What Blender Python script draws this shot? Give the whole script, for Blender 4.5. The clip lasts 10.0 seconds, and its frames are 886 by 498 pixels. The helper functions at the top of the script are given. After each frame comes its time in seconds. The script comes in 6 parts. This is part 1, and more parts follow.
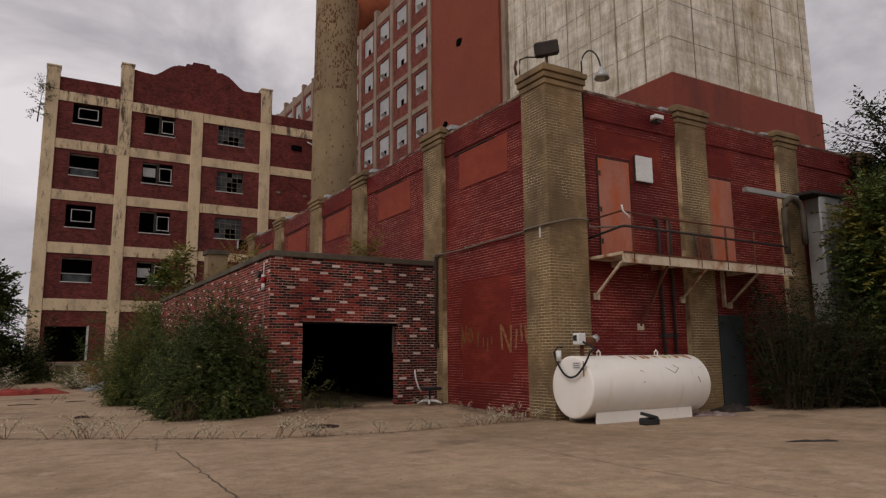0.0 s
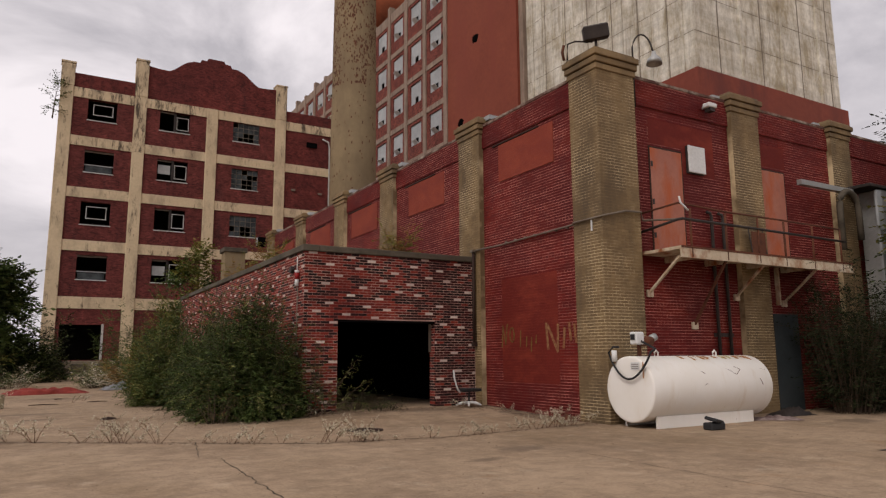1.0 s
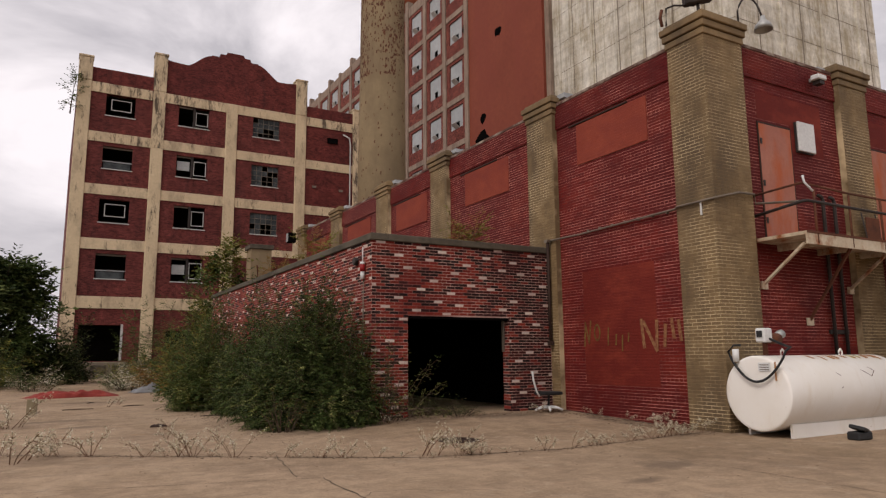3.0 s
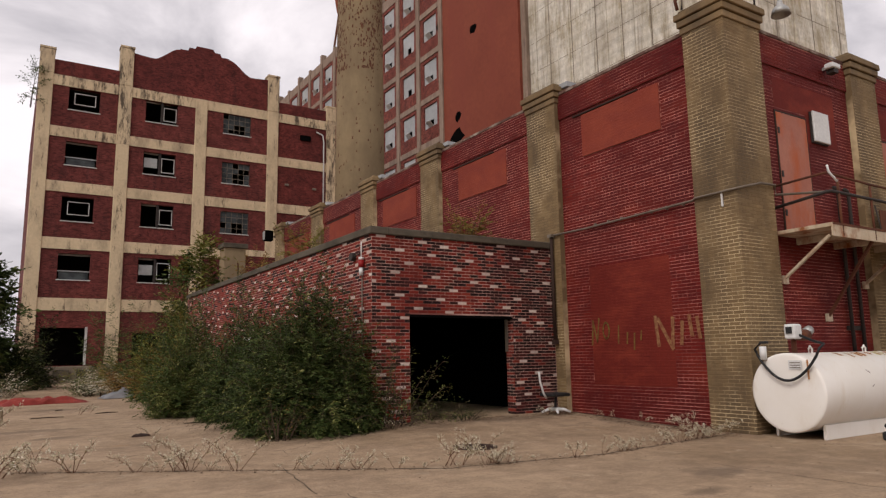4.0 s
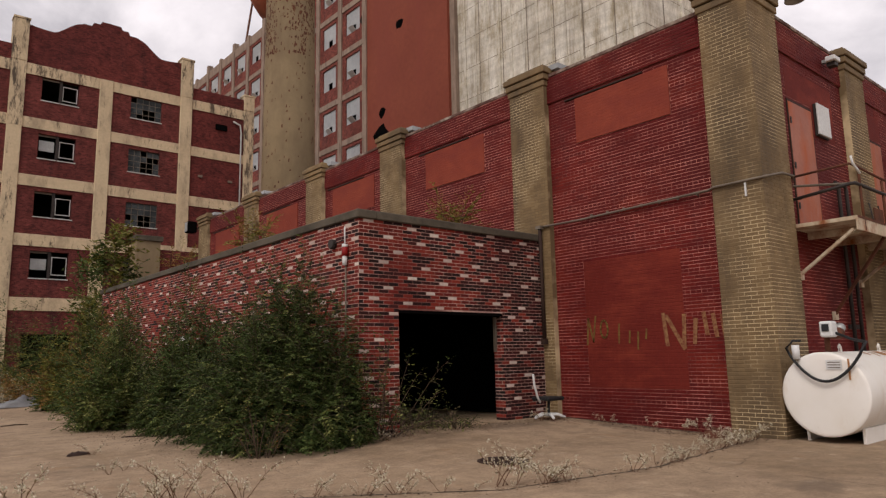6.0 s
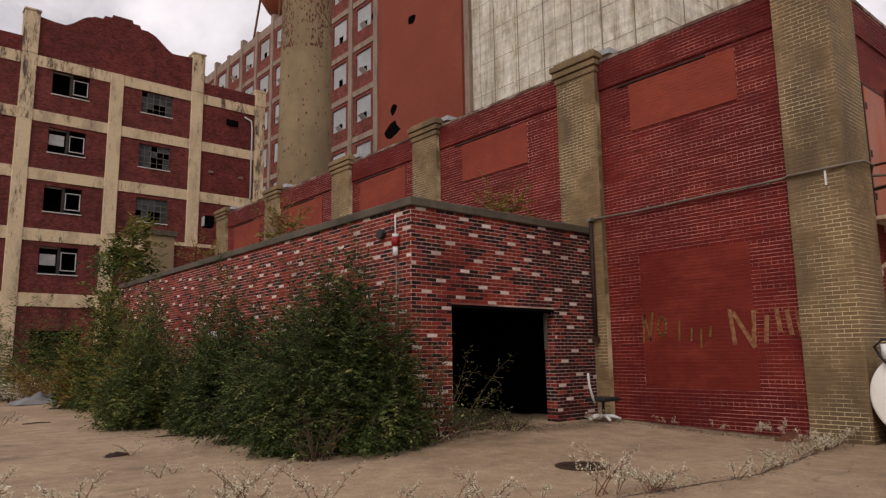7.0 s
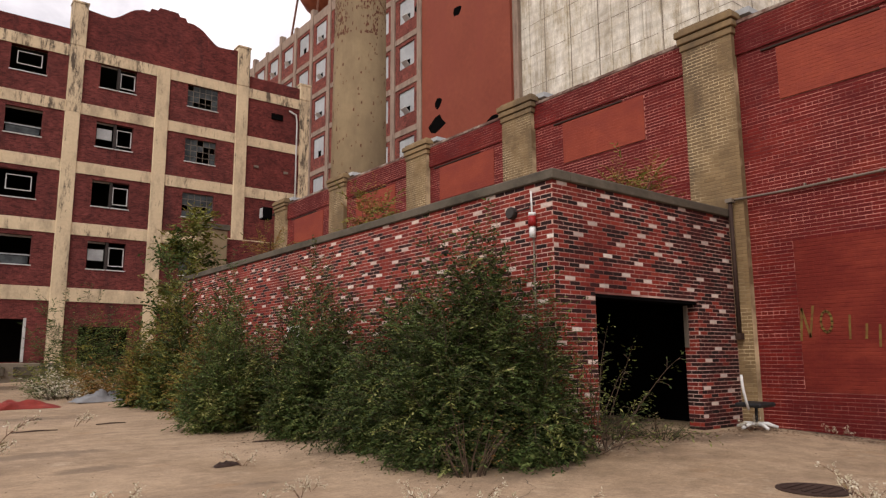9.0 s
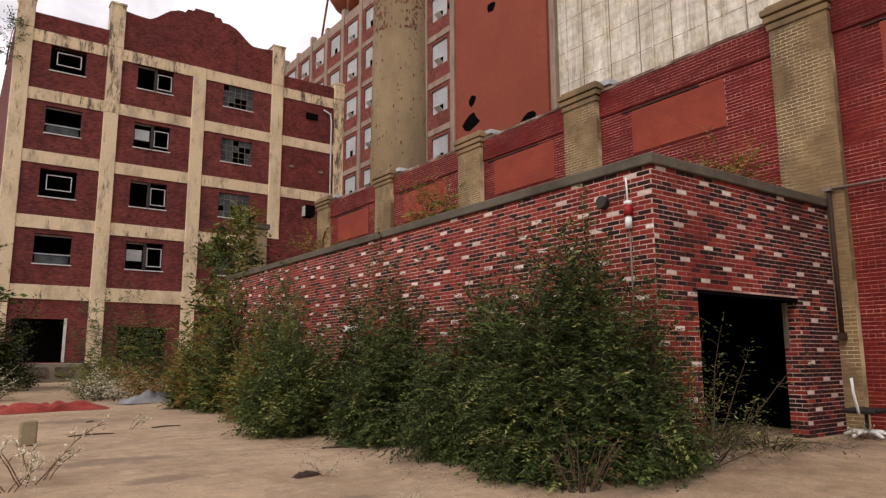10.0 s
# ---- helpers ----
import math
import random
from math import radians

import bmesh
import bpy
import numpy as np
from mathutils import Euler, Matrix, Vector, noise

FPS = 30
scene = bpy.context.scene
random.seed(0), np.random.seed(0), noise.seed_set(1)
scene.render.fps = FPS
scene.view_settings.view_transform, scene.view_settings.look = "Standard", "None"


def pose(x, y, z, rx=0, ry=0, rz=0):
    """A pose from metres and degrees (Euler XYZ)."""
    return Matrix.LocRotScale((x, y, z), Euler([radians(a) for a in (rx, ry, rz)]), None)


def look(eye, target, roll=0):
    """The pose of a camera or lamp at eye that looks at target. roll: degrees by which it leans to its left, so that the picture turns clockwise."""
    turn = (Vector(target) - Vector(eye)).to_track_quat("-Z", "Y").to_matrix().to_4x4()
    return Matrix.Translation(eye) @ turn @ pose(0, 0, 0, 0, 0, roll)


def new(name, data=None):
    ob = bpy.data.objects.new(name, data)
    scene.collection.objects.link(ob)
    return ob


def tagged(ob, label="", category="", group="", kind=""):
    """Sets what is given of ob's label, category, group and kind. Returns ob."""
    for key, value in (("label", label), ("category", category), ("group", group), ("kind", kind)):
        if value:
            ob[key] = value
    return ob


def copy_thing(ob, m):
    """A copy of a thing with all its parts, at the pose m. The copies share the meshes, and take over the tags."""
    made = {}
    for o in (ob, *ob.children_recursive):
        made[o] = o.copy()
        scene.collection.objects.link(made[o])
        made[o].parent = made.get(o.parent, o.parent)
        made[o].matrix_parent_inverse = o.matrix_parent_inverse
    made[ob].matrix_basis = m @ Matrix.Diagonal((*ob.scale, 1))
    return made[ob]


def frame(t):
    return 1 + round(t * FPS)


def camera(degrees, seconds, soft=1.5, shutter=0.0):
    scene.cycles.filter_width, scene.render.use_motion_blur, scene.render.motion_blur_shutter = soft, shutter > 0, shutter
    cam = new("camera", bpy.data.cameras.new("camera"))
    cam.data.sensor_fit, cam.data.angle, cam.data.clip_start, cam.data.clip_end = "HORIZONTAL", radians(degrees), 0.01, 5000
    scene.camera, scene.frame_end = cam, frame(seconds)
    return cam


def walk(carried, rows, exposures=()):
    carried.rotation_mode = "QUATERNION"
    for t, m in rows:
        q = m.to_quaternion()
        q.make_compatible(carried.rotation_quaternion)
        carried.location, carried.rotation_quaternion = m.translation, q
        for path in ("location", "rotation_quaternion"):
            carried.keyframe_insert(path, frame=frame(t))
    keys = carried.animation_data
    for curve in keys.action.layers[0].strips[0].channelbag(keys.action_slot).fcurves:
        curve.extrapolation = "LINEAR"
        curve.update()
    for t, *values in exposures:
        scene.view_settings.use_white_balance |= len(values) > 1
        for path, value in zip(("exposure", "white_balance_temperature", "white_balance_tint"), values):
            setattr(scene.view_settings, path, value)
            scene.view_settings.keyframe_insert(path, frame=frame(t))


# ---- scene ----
cam = camera(65.7, 10.0, soft=1.3)
METRES, EYE, TILT, LEAN, TURN = 10.4, 1.27, 0.0, 0.0, -30.8
ROWS = [
    (0.0, 0.0, 0.0, 0.0, 0.08, 8.81, 0.55),
    (0.5, -0.0356, 0.0335, -0.0006, 0.37, 8.82, 0.44),
    (1.0, -0.0713, 0.0698, 0.0004, 0.7, 8.8, 0.37),
    (1.5, -0.1077, 0.1001, 0.0011, 1.05, 8.82, 0.36),
    (2.0, -0.1431, 0.1367, 0.0004, 1.42, 8.85, 0.33),
    (2.5, -0.179, 0.1706, 0.0004, 1.67, 8.84, 0.36),
    (4.0, -0.2801, 0.2785, 0.0011, -1.4, 8.87, 1.01),
    (4.5, -0.3136, 0.3141, 0.0019, -3.45, 8.89, 1.23),
    (5.0, -0.347, 0.3498, 0.0017, -6.06, 8.91, 1.44),
    (6.5, -0.4553, 0.4607, -0.0007, -9.87, 8.96, 1.06),
    (7.0, -0.4889, 0.4988, -0.0026, -9.37, 8.97, 0.78),
    (7.5, -0.5199, 0.5391, -0.0045, -9.07, 8.98, 0.64),
    (8.0, -0.5523, 0.5766, -0.0057, -8.87, 8.97, 0.55),
    (8.5, -0.5833, 0.6176, -0.0051, -8.02, 8.95, 0.42),
    (9.0, -0.6142, 0.6539, -0.0048, -7.11, 8.98, 0.34),
    (9.5, -0.6462, 0.6913, -0.0042, -6.38, 8.98, 0.32),
    (10.0, -0.6786, 0.7271, -0.0037, -4.94, 9.04, 0.25),
]
EXPOSURES = [(0.0, -0.54, 6600, 15), (1.0, -0.20, 6600, 15), (2.5, -0.12, 6600, 15), (4.5, -0.03, 6600, 15), (6.5, -0.09, 6600, 15), (7.5, -0.10, 6600, 15), (8.5, 0.27, 6600, 15), (9.3, 0.43, 6600, 15), (10.0, 0.38, 6600, 15)]
walk(cam, [(t, pose(0, 0, EYE, TILT, LEAN, TURN) @ pose(METRES * x, METRES * y, METRES * z, 90 + pitch, roll, yaw)) for t, x, y, z, yaw, pitch, roll in ROWS], EXPOSURES)

# ---- world and sun: a bright overcast sky ----
world = bpy.data.worlds.new("world")
scene.world = world
world.use_nodes = True
wn, wl = world.node_tree.nodes, world.node_tree.links
wn.clear()
w_out = wn.new("ShaderNodeOutputWorld")
w_bg = wn.new("ShaderNodeBackground")
w_sky = wn.new("ShaderNodeTexSky")
w_sky.sky_type = "NISHITA"
w_sky.sun_disc = False
w_sky.sun_elevation = radians(48)
w_sky.sun_rotation = radians(245)
w_sky.dust_density = 3.0
w_co = wn.new("ShaderNodeTexCoord")
w_map = wn.new("ShaderNodeMapping")
w_map.inputs["Scale"].default_value = (1.0, 1.0, 1.7)
w_noise = wn.new("ShaderNodeTexNoise")
w_noise.inputs["Scale"].default_value = 3.0
w_noise.inputs["Detail"].default_value = 7
w_noise.inputs["Roughness"].default_value = 0.55
w_noise.inputs["Distortion"].default_value = 0.4
w_ramp = wn.new("ShaderNodeValToRGB")
w_ramp.color_ramp.elements[0].position = 0.36
w_ramp.color_ramp.elements[0].color = (6.0, 5.85, 6.1, 1)
w_ramp.color_ramp.elements[1].position = 0.60
w_ramp.color_ramp.elements[1].color = (11.3, 10.9, 11.0, 1)
w_mix = wn.new("ShaderNodeMixRGB")
w_mix.inputs["Fac"].default_value = 0.93
wl.new(w_co.outputs["Generated"], w_map.inputs["Vector"])
wl.new(w_map.outputs["Vector"], w_noise.inputs["Vector"])
wl.new(w_noise.outputs["Fac"], w_ramp.inputs["Fac"])
wl.new(w_sky.outputs["Color"], w_mix.inputs["Color1"])
wl.new(w_ramp.outputs["Color"], w_mix.inputs["Color2"])
wl.new(w_mix.outputs["Color"], w_bg.inputs["Color"])
wl.new(w_bg.outputs["Background"], w_out.inputs["Surface"])
w_bg.inputs["Strength"].default_value = 0.1

sun = new("sun", bpy.data.lights.new("sun", "SUN"))
sun.data.energy = 1.5
sun.data.angle = radians(25)
sun.data.color = (1.0, 0.95, 0.88)
sun.matrix_world = look((-40, -8, 50), (8, 16, 0))


# ---- materials ----
class Mat:
    """A node material built step by step."""

    def __init__(self, name, rough=0.85, metal=0.0, spec=0.2):
        self.m = bpy.data.materials.new(name)
        self.m.use_nodes = True
        self.n, self.l = self.m.node_tree.nodes, self.m.node_tree.links
        self.b = self.n["Principled BSDF"]
        self.b.inputs["Roughness"].default_value = rough
        self.b.inputs["Metallic"].default_value = metal
        self.b.inputs["Specular IOR Level"].default_value = spec
        self.co = self.n.new("ShaderNodeTexCoord").outputs["Object"]

    def geo(self):
        g = self.n.new("ShaderNodeNewGeometry")
        self.co = g.outputs["Position"]
        return self

    def mapped(self, scale):
        mp = self.n.new("ShaderNodeMapping")
        mp.inputs["Scale"].default_value = scale
        self.l.new(self.co, mp.inputs["Vector"])
        return mp.outputs["Vector"]

    def noise(self, scale, detail=5, rough=0.6, stretch=None):
        t = self.n.new("ShaderNodeTexNoise")
        t.inputs["Scale"].default_value = scale
        t.inputs["Detail"].default_value = detail
        t.inputs["Roughness"].default_value = rough
        self.l.new(self.mapped(stretch) if stretch else self.co, t.inputs["Vector"])
        return t.outputs["Fac"]

    def ramp(self, fac, stops, constant=False):
        r = self.n.new("ShaderNodeValToRGB")
        e = r.color_ramp.elements
        if constant:
            r.color_ramp.interpolation = "CONSTANT"
        while len(e) < len(stops):
            e.new(0.5)
        for el, (p, c) in zip(e, stops):
            el.position, el.color = p, (c, c, c, 1) if isinstance(c, (int, float)) else (*c, 1)
        self.l.new(fac, r.inputs["Fac"])
        return r.outputs["Color"]

    def mix(self, fac, a, b, mode="MIX"):
        x = self.n.new("ShaderNodeMixRGB")
        x.blend_type = mode
        for sock, v in ((x.inputs["Fac"], fac), (x.inputs["Color1"], a), (x.inputs["Color2"], b)):
            if isinstance(v, (int, float)):
                sock.default_value = v if sock.name == "Fac" else (v, v, v, 1)
            elif isinstance(v, tuple):
                sock.default_value = (*v, 1)
            else:
                self.l.new(v, sock)
        return x.outputs["Color"]

    def math(self, op, a, b=0.0):
        x = self.n.new("ShaderNodeMath")
        x.operation = op
        for sock, v in zip(x.inputs, (a, b)):
            if isinstance(v, (int, float)):
                sock.default_value = v
            else:
                self.l.new(v, sock)
        return x.outputs[0]

    def random(self):
        o = self.n.new("ShaderNodeObjectInfo").outputs["Random"]
        g = self.n.new("ShaderNodeNewGeometry").outputs["Random Per Island"]
        return self.math("FRACT", self.math("ADD", o, g))

    def color(self, c):
        if isinstance(c, tuple):
            self.b.inputs["Base Color"].default_value = (*c, 1)
        else:
            self.l.new(c, self.b.inputs["Base Color"])
        return self

    def rough(self, fac):
        self.l.new(fac, self.b.inputs["Roughness"])
        return self

    def bump(self, h, strength=0.4, dist=0.01):
        bp = self.n.new("ShaderNodeBump")
        bp.inputs["Strength"].default_value = strength
        bp.inputs["Distance"].default_value = dist
        self.l.new(h, bp.inputs["Height"])
        self.l.new(bp.outputs["Normal"], self.b.inputs["Normal"])
        return self


def two_scale(name, lo, hi, big=0.6, small=14.0, rough=0.85, metal=0.0, bump=0.3, stain=None, stretch=None, dist=0.01):
    """A surface with broad patches, fine grain and, where given, streaky stains."""
    m = Mat(name, rough, metal).geo()
    c = m.mix(m.ramp(m.noise(big, 4), [(0.3, 0.0), (0.7, 1.0)]), lo, hi)
    g = m.noise(small, 6, 0.7)
    c = m.mix(0.35, c, m.ramp(g, [(0.3, 0.45), (0.7, 1.0)]), "MULTIPLY")
    if stain:
        s = m.ramp(m.noise(1.0, 6, 0.65, stretch or (2.2, 2.2, 0.35)), [(0.47, 0.0), (0.66, 1.0)])
        c = m.mix(s, c, stain)
    return m.color(c).bump(g, bump, dist).m


def brick_paint():
    """Red-painted brick, the coat thin and faded in broad patches."""
    m = Mat("brick_red_paint", 0.7, spec=0.15).geo()
    base = m.mix(m.random(), (0.106, 0.0084, 0.0074), (0.172, 0.0142, 0.0100))
    patch = m.ramp(m.noise(0.35, 5, 0.6), [(0.36, 0.0), (0.64, 1.0)])
    base = m.mix(patch, base, (0.092, 0.0078, 0.0075))
    streak = m.ramp(m.noise(1.0, 6, 0.65, (1.6, 1.6, 0.3)), [(0.52, 0.0), (0.75, 0.75)])
    base = m.mix(streak, base, (0.085, 0.012, 0.012))
    warm = m.ramp(m.noise(0.8, 6, 0.7, (0.8, 0.8, 1.3)), [(0.52, 0.0), (0.68, 0.7)])
    base = m.mix(warm, base, (0.200, 0.024, 0.0120))
    grain = m.noise(38, 5, 0.7)
    base = m.mix(0.3, base, m.ramp(grain, [(0.3, 0.5), (0.7, 1.0)]), "MULTIPLY")
    return m.color(base).bump(grain, 0.4, 0.004).m


def mortar_paint():
    """Joints of the painted wall: red where the coat holds, pale where it has washed out."""
    m = Mat("mortar_red_wall", 0.9).geo()
    worn = m.ramp(m.noise(0.55, 5, 0.6, (0.7, 0.7, 1.3)), [(0.37, 0.0), (0.57, 1.0)])
    fine = m.ramp(m.noise(3.4, 5, 0.75, (0.6, 0.6, 2.2)), [(0.36, 0.15), (0.56, 1.0)])
    c = m.mix(m.math("MULTIPLY", worn, fine), (0.070, 0.009, 0.008), (0.50, 0.215, 0.170))
    return m.color(c).m


def brick_tan():
    m = Mat("brick_tan_paint", 0.72).geo()
    base = m.mix(m.random(), (0.195, 0.127, 0.060), (0.258, 0.173, 0.085))
    blot = m.ramp(m.noise(0.8, 5, 0.65, (1.3, 1.3, 0.5)), [(0.4, 0.0), (0.68, 1.0)])
    base = m.mix(blot, base, (0.105, 0.073, 0.042))
    grime = m.ramp(m.noise(1.1, 6, 0.7, (1.8, 1.8, 0.3)), [(0.59, 0.0), (0.74, 0.7)])
    base = m.mix(grime, base, (0.075, 0.052, 0.034))
    grain = m.noise(36, 5, 0.7)
    base = m.mix(0.3, base, m.ramp(grain, [(0.3, 0.5), (0.7, 1.0)]), "MULTIPLY")
    return m.color(base).bump(grain, 0.4, 0.004).m


def mortar_tan():
    m = Mat("mortar_tan", 0.9).geo()
    worn = m.ramp(m.noise(0.9, 4, 0.6), [(0.43, 0.0), (0.60, 1.0)])
    return m.color(m.mix(worn, (0.15, 0.102, 0.053), (0.54, 0.42, 0.25))).m


def garage_brick(name, a, b, c):
    m = Mat(name, 0.85).geo()
    base = m.ramp(m.random(), [(0.0, a), (0.5, b), (1.0, c)])
    soot = m.ramp(m.noise(0.55, 6, 0.7), [(0.48, 0.0), (0.72, 0.7)])
    base = m.mix(soot, base, tuple(0.30 * v for v in c))
    grain = m.noise(30, 6, 0.7)
    base = m.mix(0.45, base, m.ramp(grain, [(0.3, 0.35), (0.7, 1.0)]), "MULTIPLY")
    return m.color(base).bump(grain, 0.6, 0.006).m


def garage_mortar():
    """Pale joints of the mixed brickwork, smeared red and sooty in patches."""
    m = Mat("mortar_grey", 0.9).geo()
    c = m.mix(m.ramp(m.noise(2.2, 5, 0.7), [(0.35, 0.0), (0.62, 1.0)]), (0.30, 0.16, 0.13), (0.52, 0.36, 0.30))
    smear = m.ramp(m.noise(0.42, 5, 0.7), [(0.50, 0.0), (0.64, 0.9)])
    c = m.mix(smear, c, (0.15, 0.045, 0.036))
    return m.color(c).m


def far_brick(name, a, b, scale=1.0, stain=(0.05, 0.02, 0.02)):
    """Brickwork too far off to be picked apart: courses as grain, with broad weathering."""
    m = Mat(name, 0.9).geo()
    c = m.mix(m.ramp(m.noise(0.3, 5), [(0.35, 0.0), (0.65, 1.0)]), a, b)
    g = m.noise(4.0, 5, 0.85, (1.0, 1.0, 3.3))
    c = m.mix(0.8, c, m.ramp(g, [(0.32, 0.35), (0.68, 1.15)]), "MULTIPLY")
    s = m.ramp(m.noise(0.6, 6, 0.7, (1.2, 1.2, 0.25)), [(0.55, 0.0), (0.75, 0.8)])
    c = m.mix(s, c, stain)
    sep = m.n.new("ShaderNodeSeparateXYZ")
    m.l.new(m.co, sep.inputs[0])
    com = m.n.new("ShaderNodeCombineXYZ")
    m.l.new(m.math("ADD", sep.outputs[0], sep.outputs[1]), com.inputs[0])
    m.l.new(sep.outputs[2], com.inputs[1])
    bt = m.n.new("ShaderNodeTexBrick")
    for key, val in (("Scale", 1.0), ("Brick Width", 0.22), ("Row Height", 0.075), ("Mortar Size", 0.006), ("Bias", 0.0)):
        bt.inputs[key].default_value = val
    bt.inputs["Color1"].default_value = (0.45, 0.45, 0.45, 1)
    bt.inputs["Color2"].default_value = (1.35, 1.3, 1.3, 1)
    bt.inputs["Mortar"].default_value = (1.7, 1.9, 1.9, 1)
    m.l.new(com.outputs[0], bt.inputs["Vector"])
    c = m.mix(0.75, c, bt.outputs["Color"], "MULTIPLY")
    mot = m.ramp(m.noise(1.6, 5, 0.75), [(0.35, 0.6), (0.65, 1.25)])
    c = m.mix(0.8, c, mot, "MULTIPLY")
    return m.color(c).bump(g, 0.5, 0.02).m


def concrete_ground():
    m = Mat("yard_concrete", 0.9).geo()
    c = m.mix(m.ramp(m.noise(0.16, 6, 0.6), [(0.35, 0.0), (0.65, 1.0)]), (0.36, 0.253, 0.160), (0.47, 0.340, 0.224))
    dirt = m.ramp(m.noise(0.5, 8, 0.75), [(0.46, 0.0), (0.68, 0.9)])
    c = m.mix(dirt, c, (0.255, 0.176, 0.113))
    dark = m.ramp(m.noise(0.9, 5, 0.6, (0.5, 1.1, 1.0)), [(0.62, 0.0), (0.75, 0.7)])
    c = m.mix(dark, c, (0.12, 0.085, 0.06))
    spot = m.ramp(m.noise(9, 5, 0.7), [(0.62, 0.0), (0.72, 0.6)])
    c = m.mix(spot, c, (0.15, 0.10, 0.065))
    pit = m.ramp(m.noise(0.28, 7, 0.7, (1.0, 0.6, 1.0)), [(0.50, 0.0), (0.62, 0.55)])
    c = m.mix(pit, c, (0.255, 0.172, 0.10))
    pale = m.ramp(m.noise(1.7, 6, 0.7), [(0.58, 0.0), (0.72, 0.6)])
    c = m.mix(pale, c, (0.55, 0.435, 0.305))
    mid = m.ramp(m.noise(3.2, 8, 0.8), [(0.38, 0.62), (0.6, 1.06)])
    c = m.mix(0.7, c, mid, "MULTIPLY")
    rusty = m.ramp(m.noise(0.7, 6, 0.7, (1.0, 1.4, 1.0)), [(0.60, 0.0), (0.70, 0.45)])
    c = m.mix(rusty, c, (0.30, 0.165, 0.075))
    # dark blots at set places: slab stains, dirt by doorway and wall, shrub foot
    for x, y, rx, ry in ((-0.5, 19.5, 2.2, 1.0), (-0.2, 17.8, 1.3, 0.7), (5.5, 8.9, 1.1, 0.7), (4.6, 8.3, 0.7, 0.35), (13.2, 8.6, 1.6, 0.9), (7.2, 14.6, 2.8, 1.0), (8.6, 13.0, 0.7, 2.4), (3.2, 14.4, 1.6, 0.6), (0.2, 26.0, 2.6, 1.6)):
        mp = m.n.new("ShaderNodeMapping")
        mp.vector_type = "TEXTURE"
        mp.inputs["Location"].default_value = (x, y, 0)
        mp.inputs["Scale"].default_value = (rx, ry, 50)
        m.l.new(m.co, mp.inputs["Vector"])
        ln = m.n.new("ShaderNodeVectorMath")
        ln.operation = "LENGTH"
        m.l.new(mp.outputs["Vector"], ln.inputs[0])
        edge = m.math("ADD", ln.outputs["Value"], m.math("MULTIPLY", m.noise(2.4, 6, 0.7), 1.1))
        c = m.mix(m.ramp(edge, [(0.75, 0.62), (1.45, 0.0)]), c, (0.135, 0.095, 0.066))
    g = m.noise(34, 8, 0.85)
    c = m.mix(0.7, c, m.ramp(g, [(0.30, 0.4), (0.66, 1.08)]), "MULTIPLY")
    return m.color(c).bump(g, 0.5, 0.01).m


def cream_concrete(name="cream_concrete", soot=0.57):
    """Cream-painted concrete with runs of grime and sparse black soot."""
    m = Mat(name, 0.85).geo()
    c = m.mix(m.ramp(m.noise(0.4, 4), [(0.3, 0.0), (0.7, 1.0)]), (0.69, 0.55, 0.36), (0.58, 0.455, 0.295))
    s = m.ramp(m.noise(1.0, 6, 0.65, (1.1, 1.1, 0.45)), [(0.48, 0.0), (0.68, 0.9)])
    c = m.mix(s, c, (0.37, 0.29, 0.195))
    k = m.ramp(m.noise(1.0, 8, 0.8, (2.6, 2.6, 0.55)), [(soot, 0.0), (soot + 0.09, 0.92)])
    c = m.mix(k, c, (0.06, 0.045, 0.036))
    g = m.noise(6, 6, 0.7)
    c = m.mix(0.35, c, m.ramp(g, [(0.3, 0.5), (0.7, 1.0)]), "MULTIPLY")
    return m.color(c).bump(g, 0.3, 0.01).m


def tank_paint():
    """Clean white enamel with faint yellowing and sparse brown specks."""
    m = Mat("white_tank_paint", 0.42, spec=0.35).geo()
    c = m.mix(m.ramp(m.noise(1.1, 4), [(0.35, 0.0), (0.65, 1.0)]), (0.80, 0.77, 0.715), (0.745, 0.705, 0.635))
    s = m.ramp(m.noise(1.0, 6, 0.7, (5.0, 2.0, 0.8)), [(0.56, 0.0), (0.72, 0.5)])
    c = m.mix(s, c, (0.60, 0.49, 0.35))
    k = m.ramp(m.noise(7.0, 5, 0.7), [(0.70, 0.0), (0.74, 0.8)])
    c = m.mix(k, c, (0.26, 0.13, 0.06))
    return m.color(c).m


def silo_concrete():
    """Board-marked pale concrete with long vertical washes and grey weathering."""
    m = Mat("silo_concrete", 0.9).geo()
    c = m.mix(m.ramp(m.noise(0.85, 8, 0.78, (1.0, 1.0, 0.40)), [(0.38, 0.0), (0.60, 1.0)]), (0.42, 0.355, 0.245), (0.80, 0.76, 0.66))
    s = m.ramp(m.noise(1.5, 7, 0.75, (1.0, 1.0, 0.07)), [(0.50, 0.0), (0.68, 0.75)])
    c = m.mix(s, c, (0.25, 0.20, 0.140))
    blot = m.ramp(m.noise(0.12, 5, 0.6), [(0.45, 0.0), (0.7, 0.7)])
    c = m.mix(blot, c, (0.52, 0.475, 0.395))
    h = m.noise(0.8, 4, 0.6, (0.2, 0.2, 2.4))
    c = m.mix(0.30, c, m.ramp(h, [(0.4, 0.5), (0.56, 1.0)]), "MULTIPLY")
    f = m.noise(3.0, 7, 0.8)
    c = m.mix(0.45, c, m.ramp(f, [(0.3, 0.45), (0.6, 1.0)]), "MULTIPLY")
    return m.color(c).bump(h, 0.3, 0.02).m


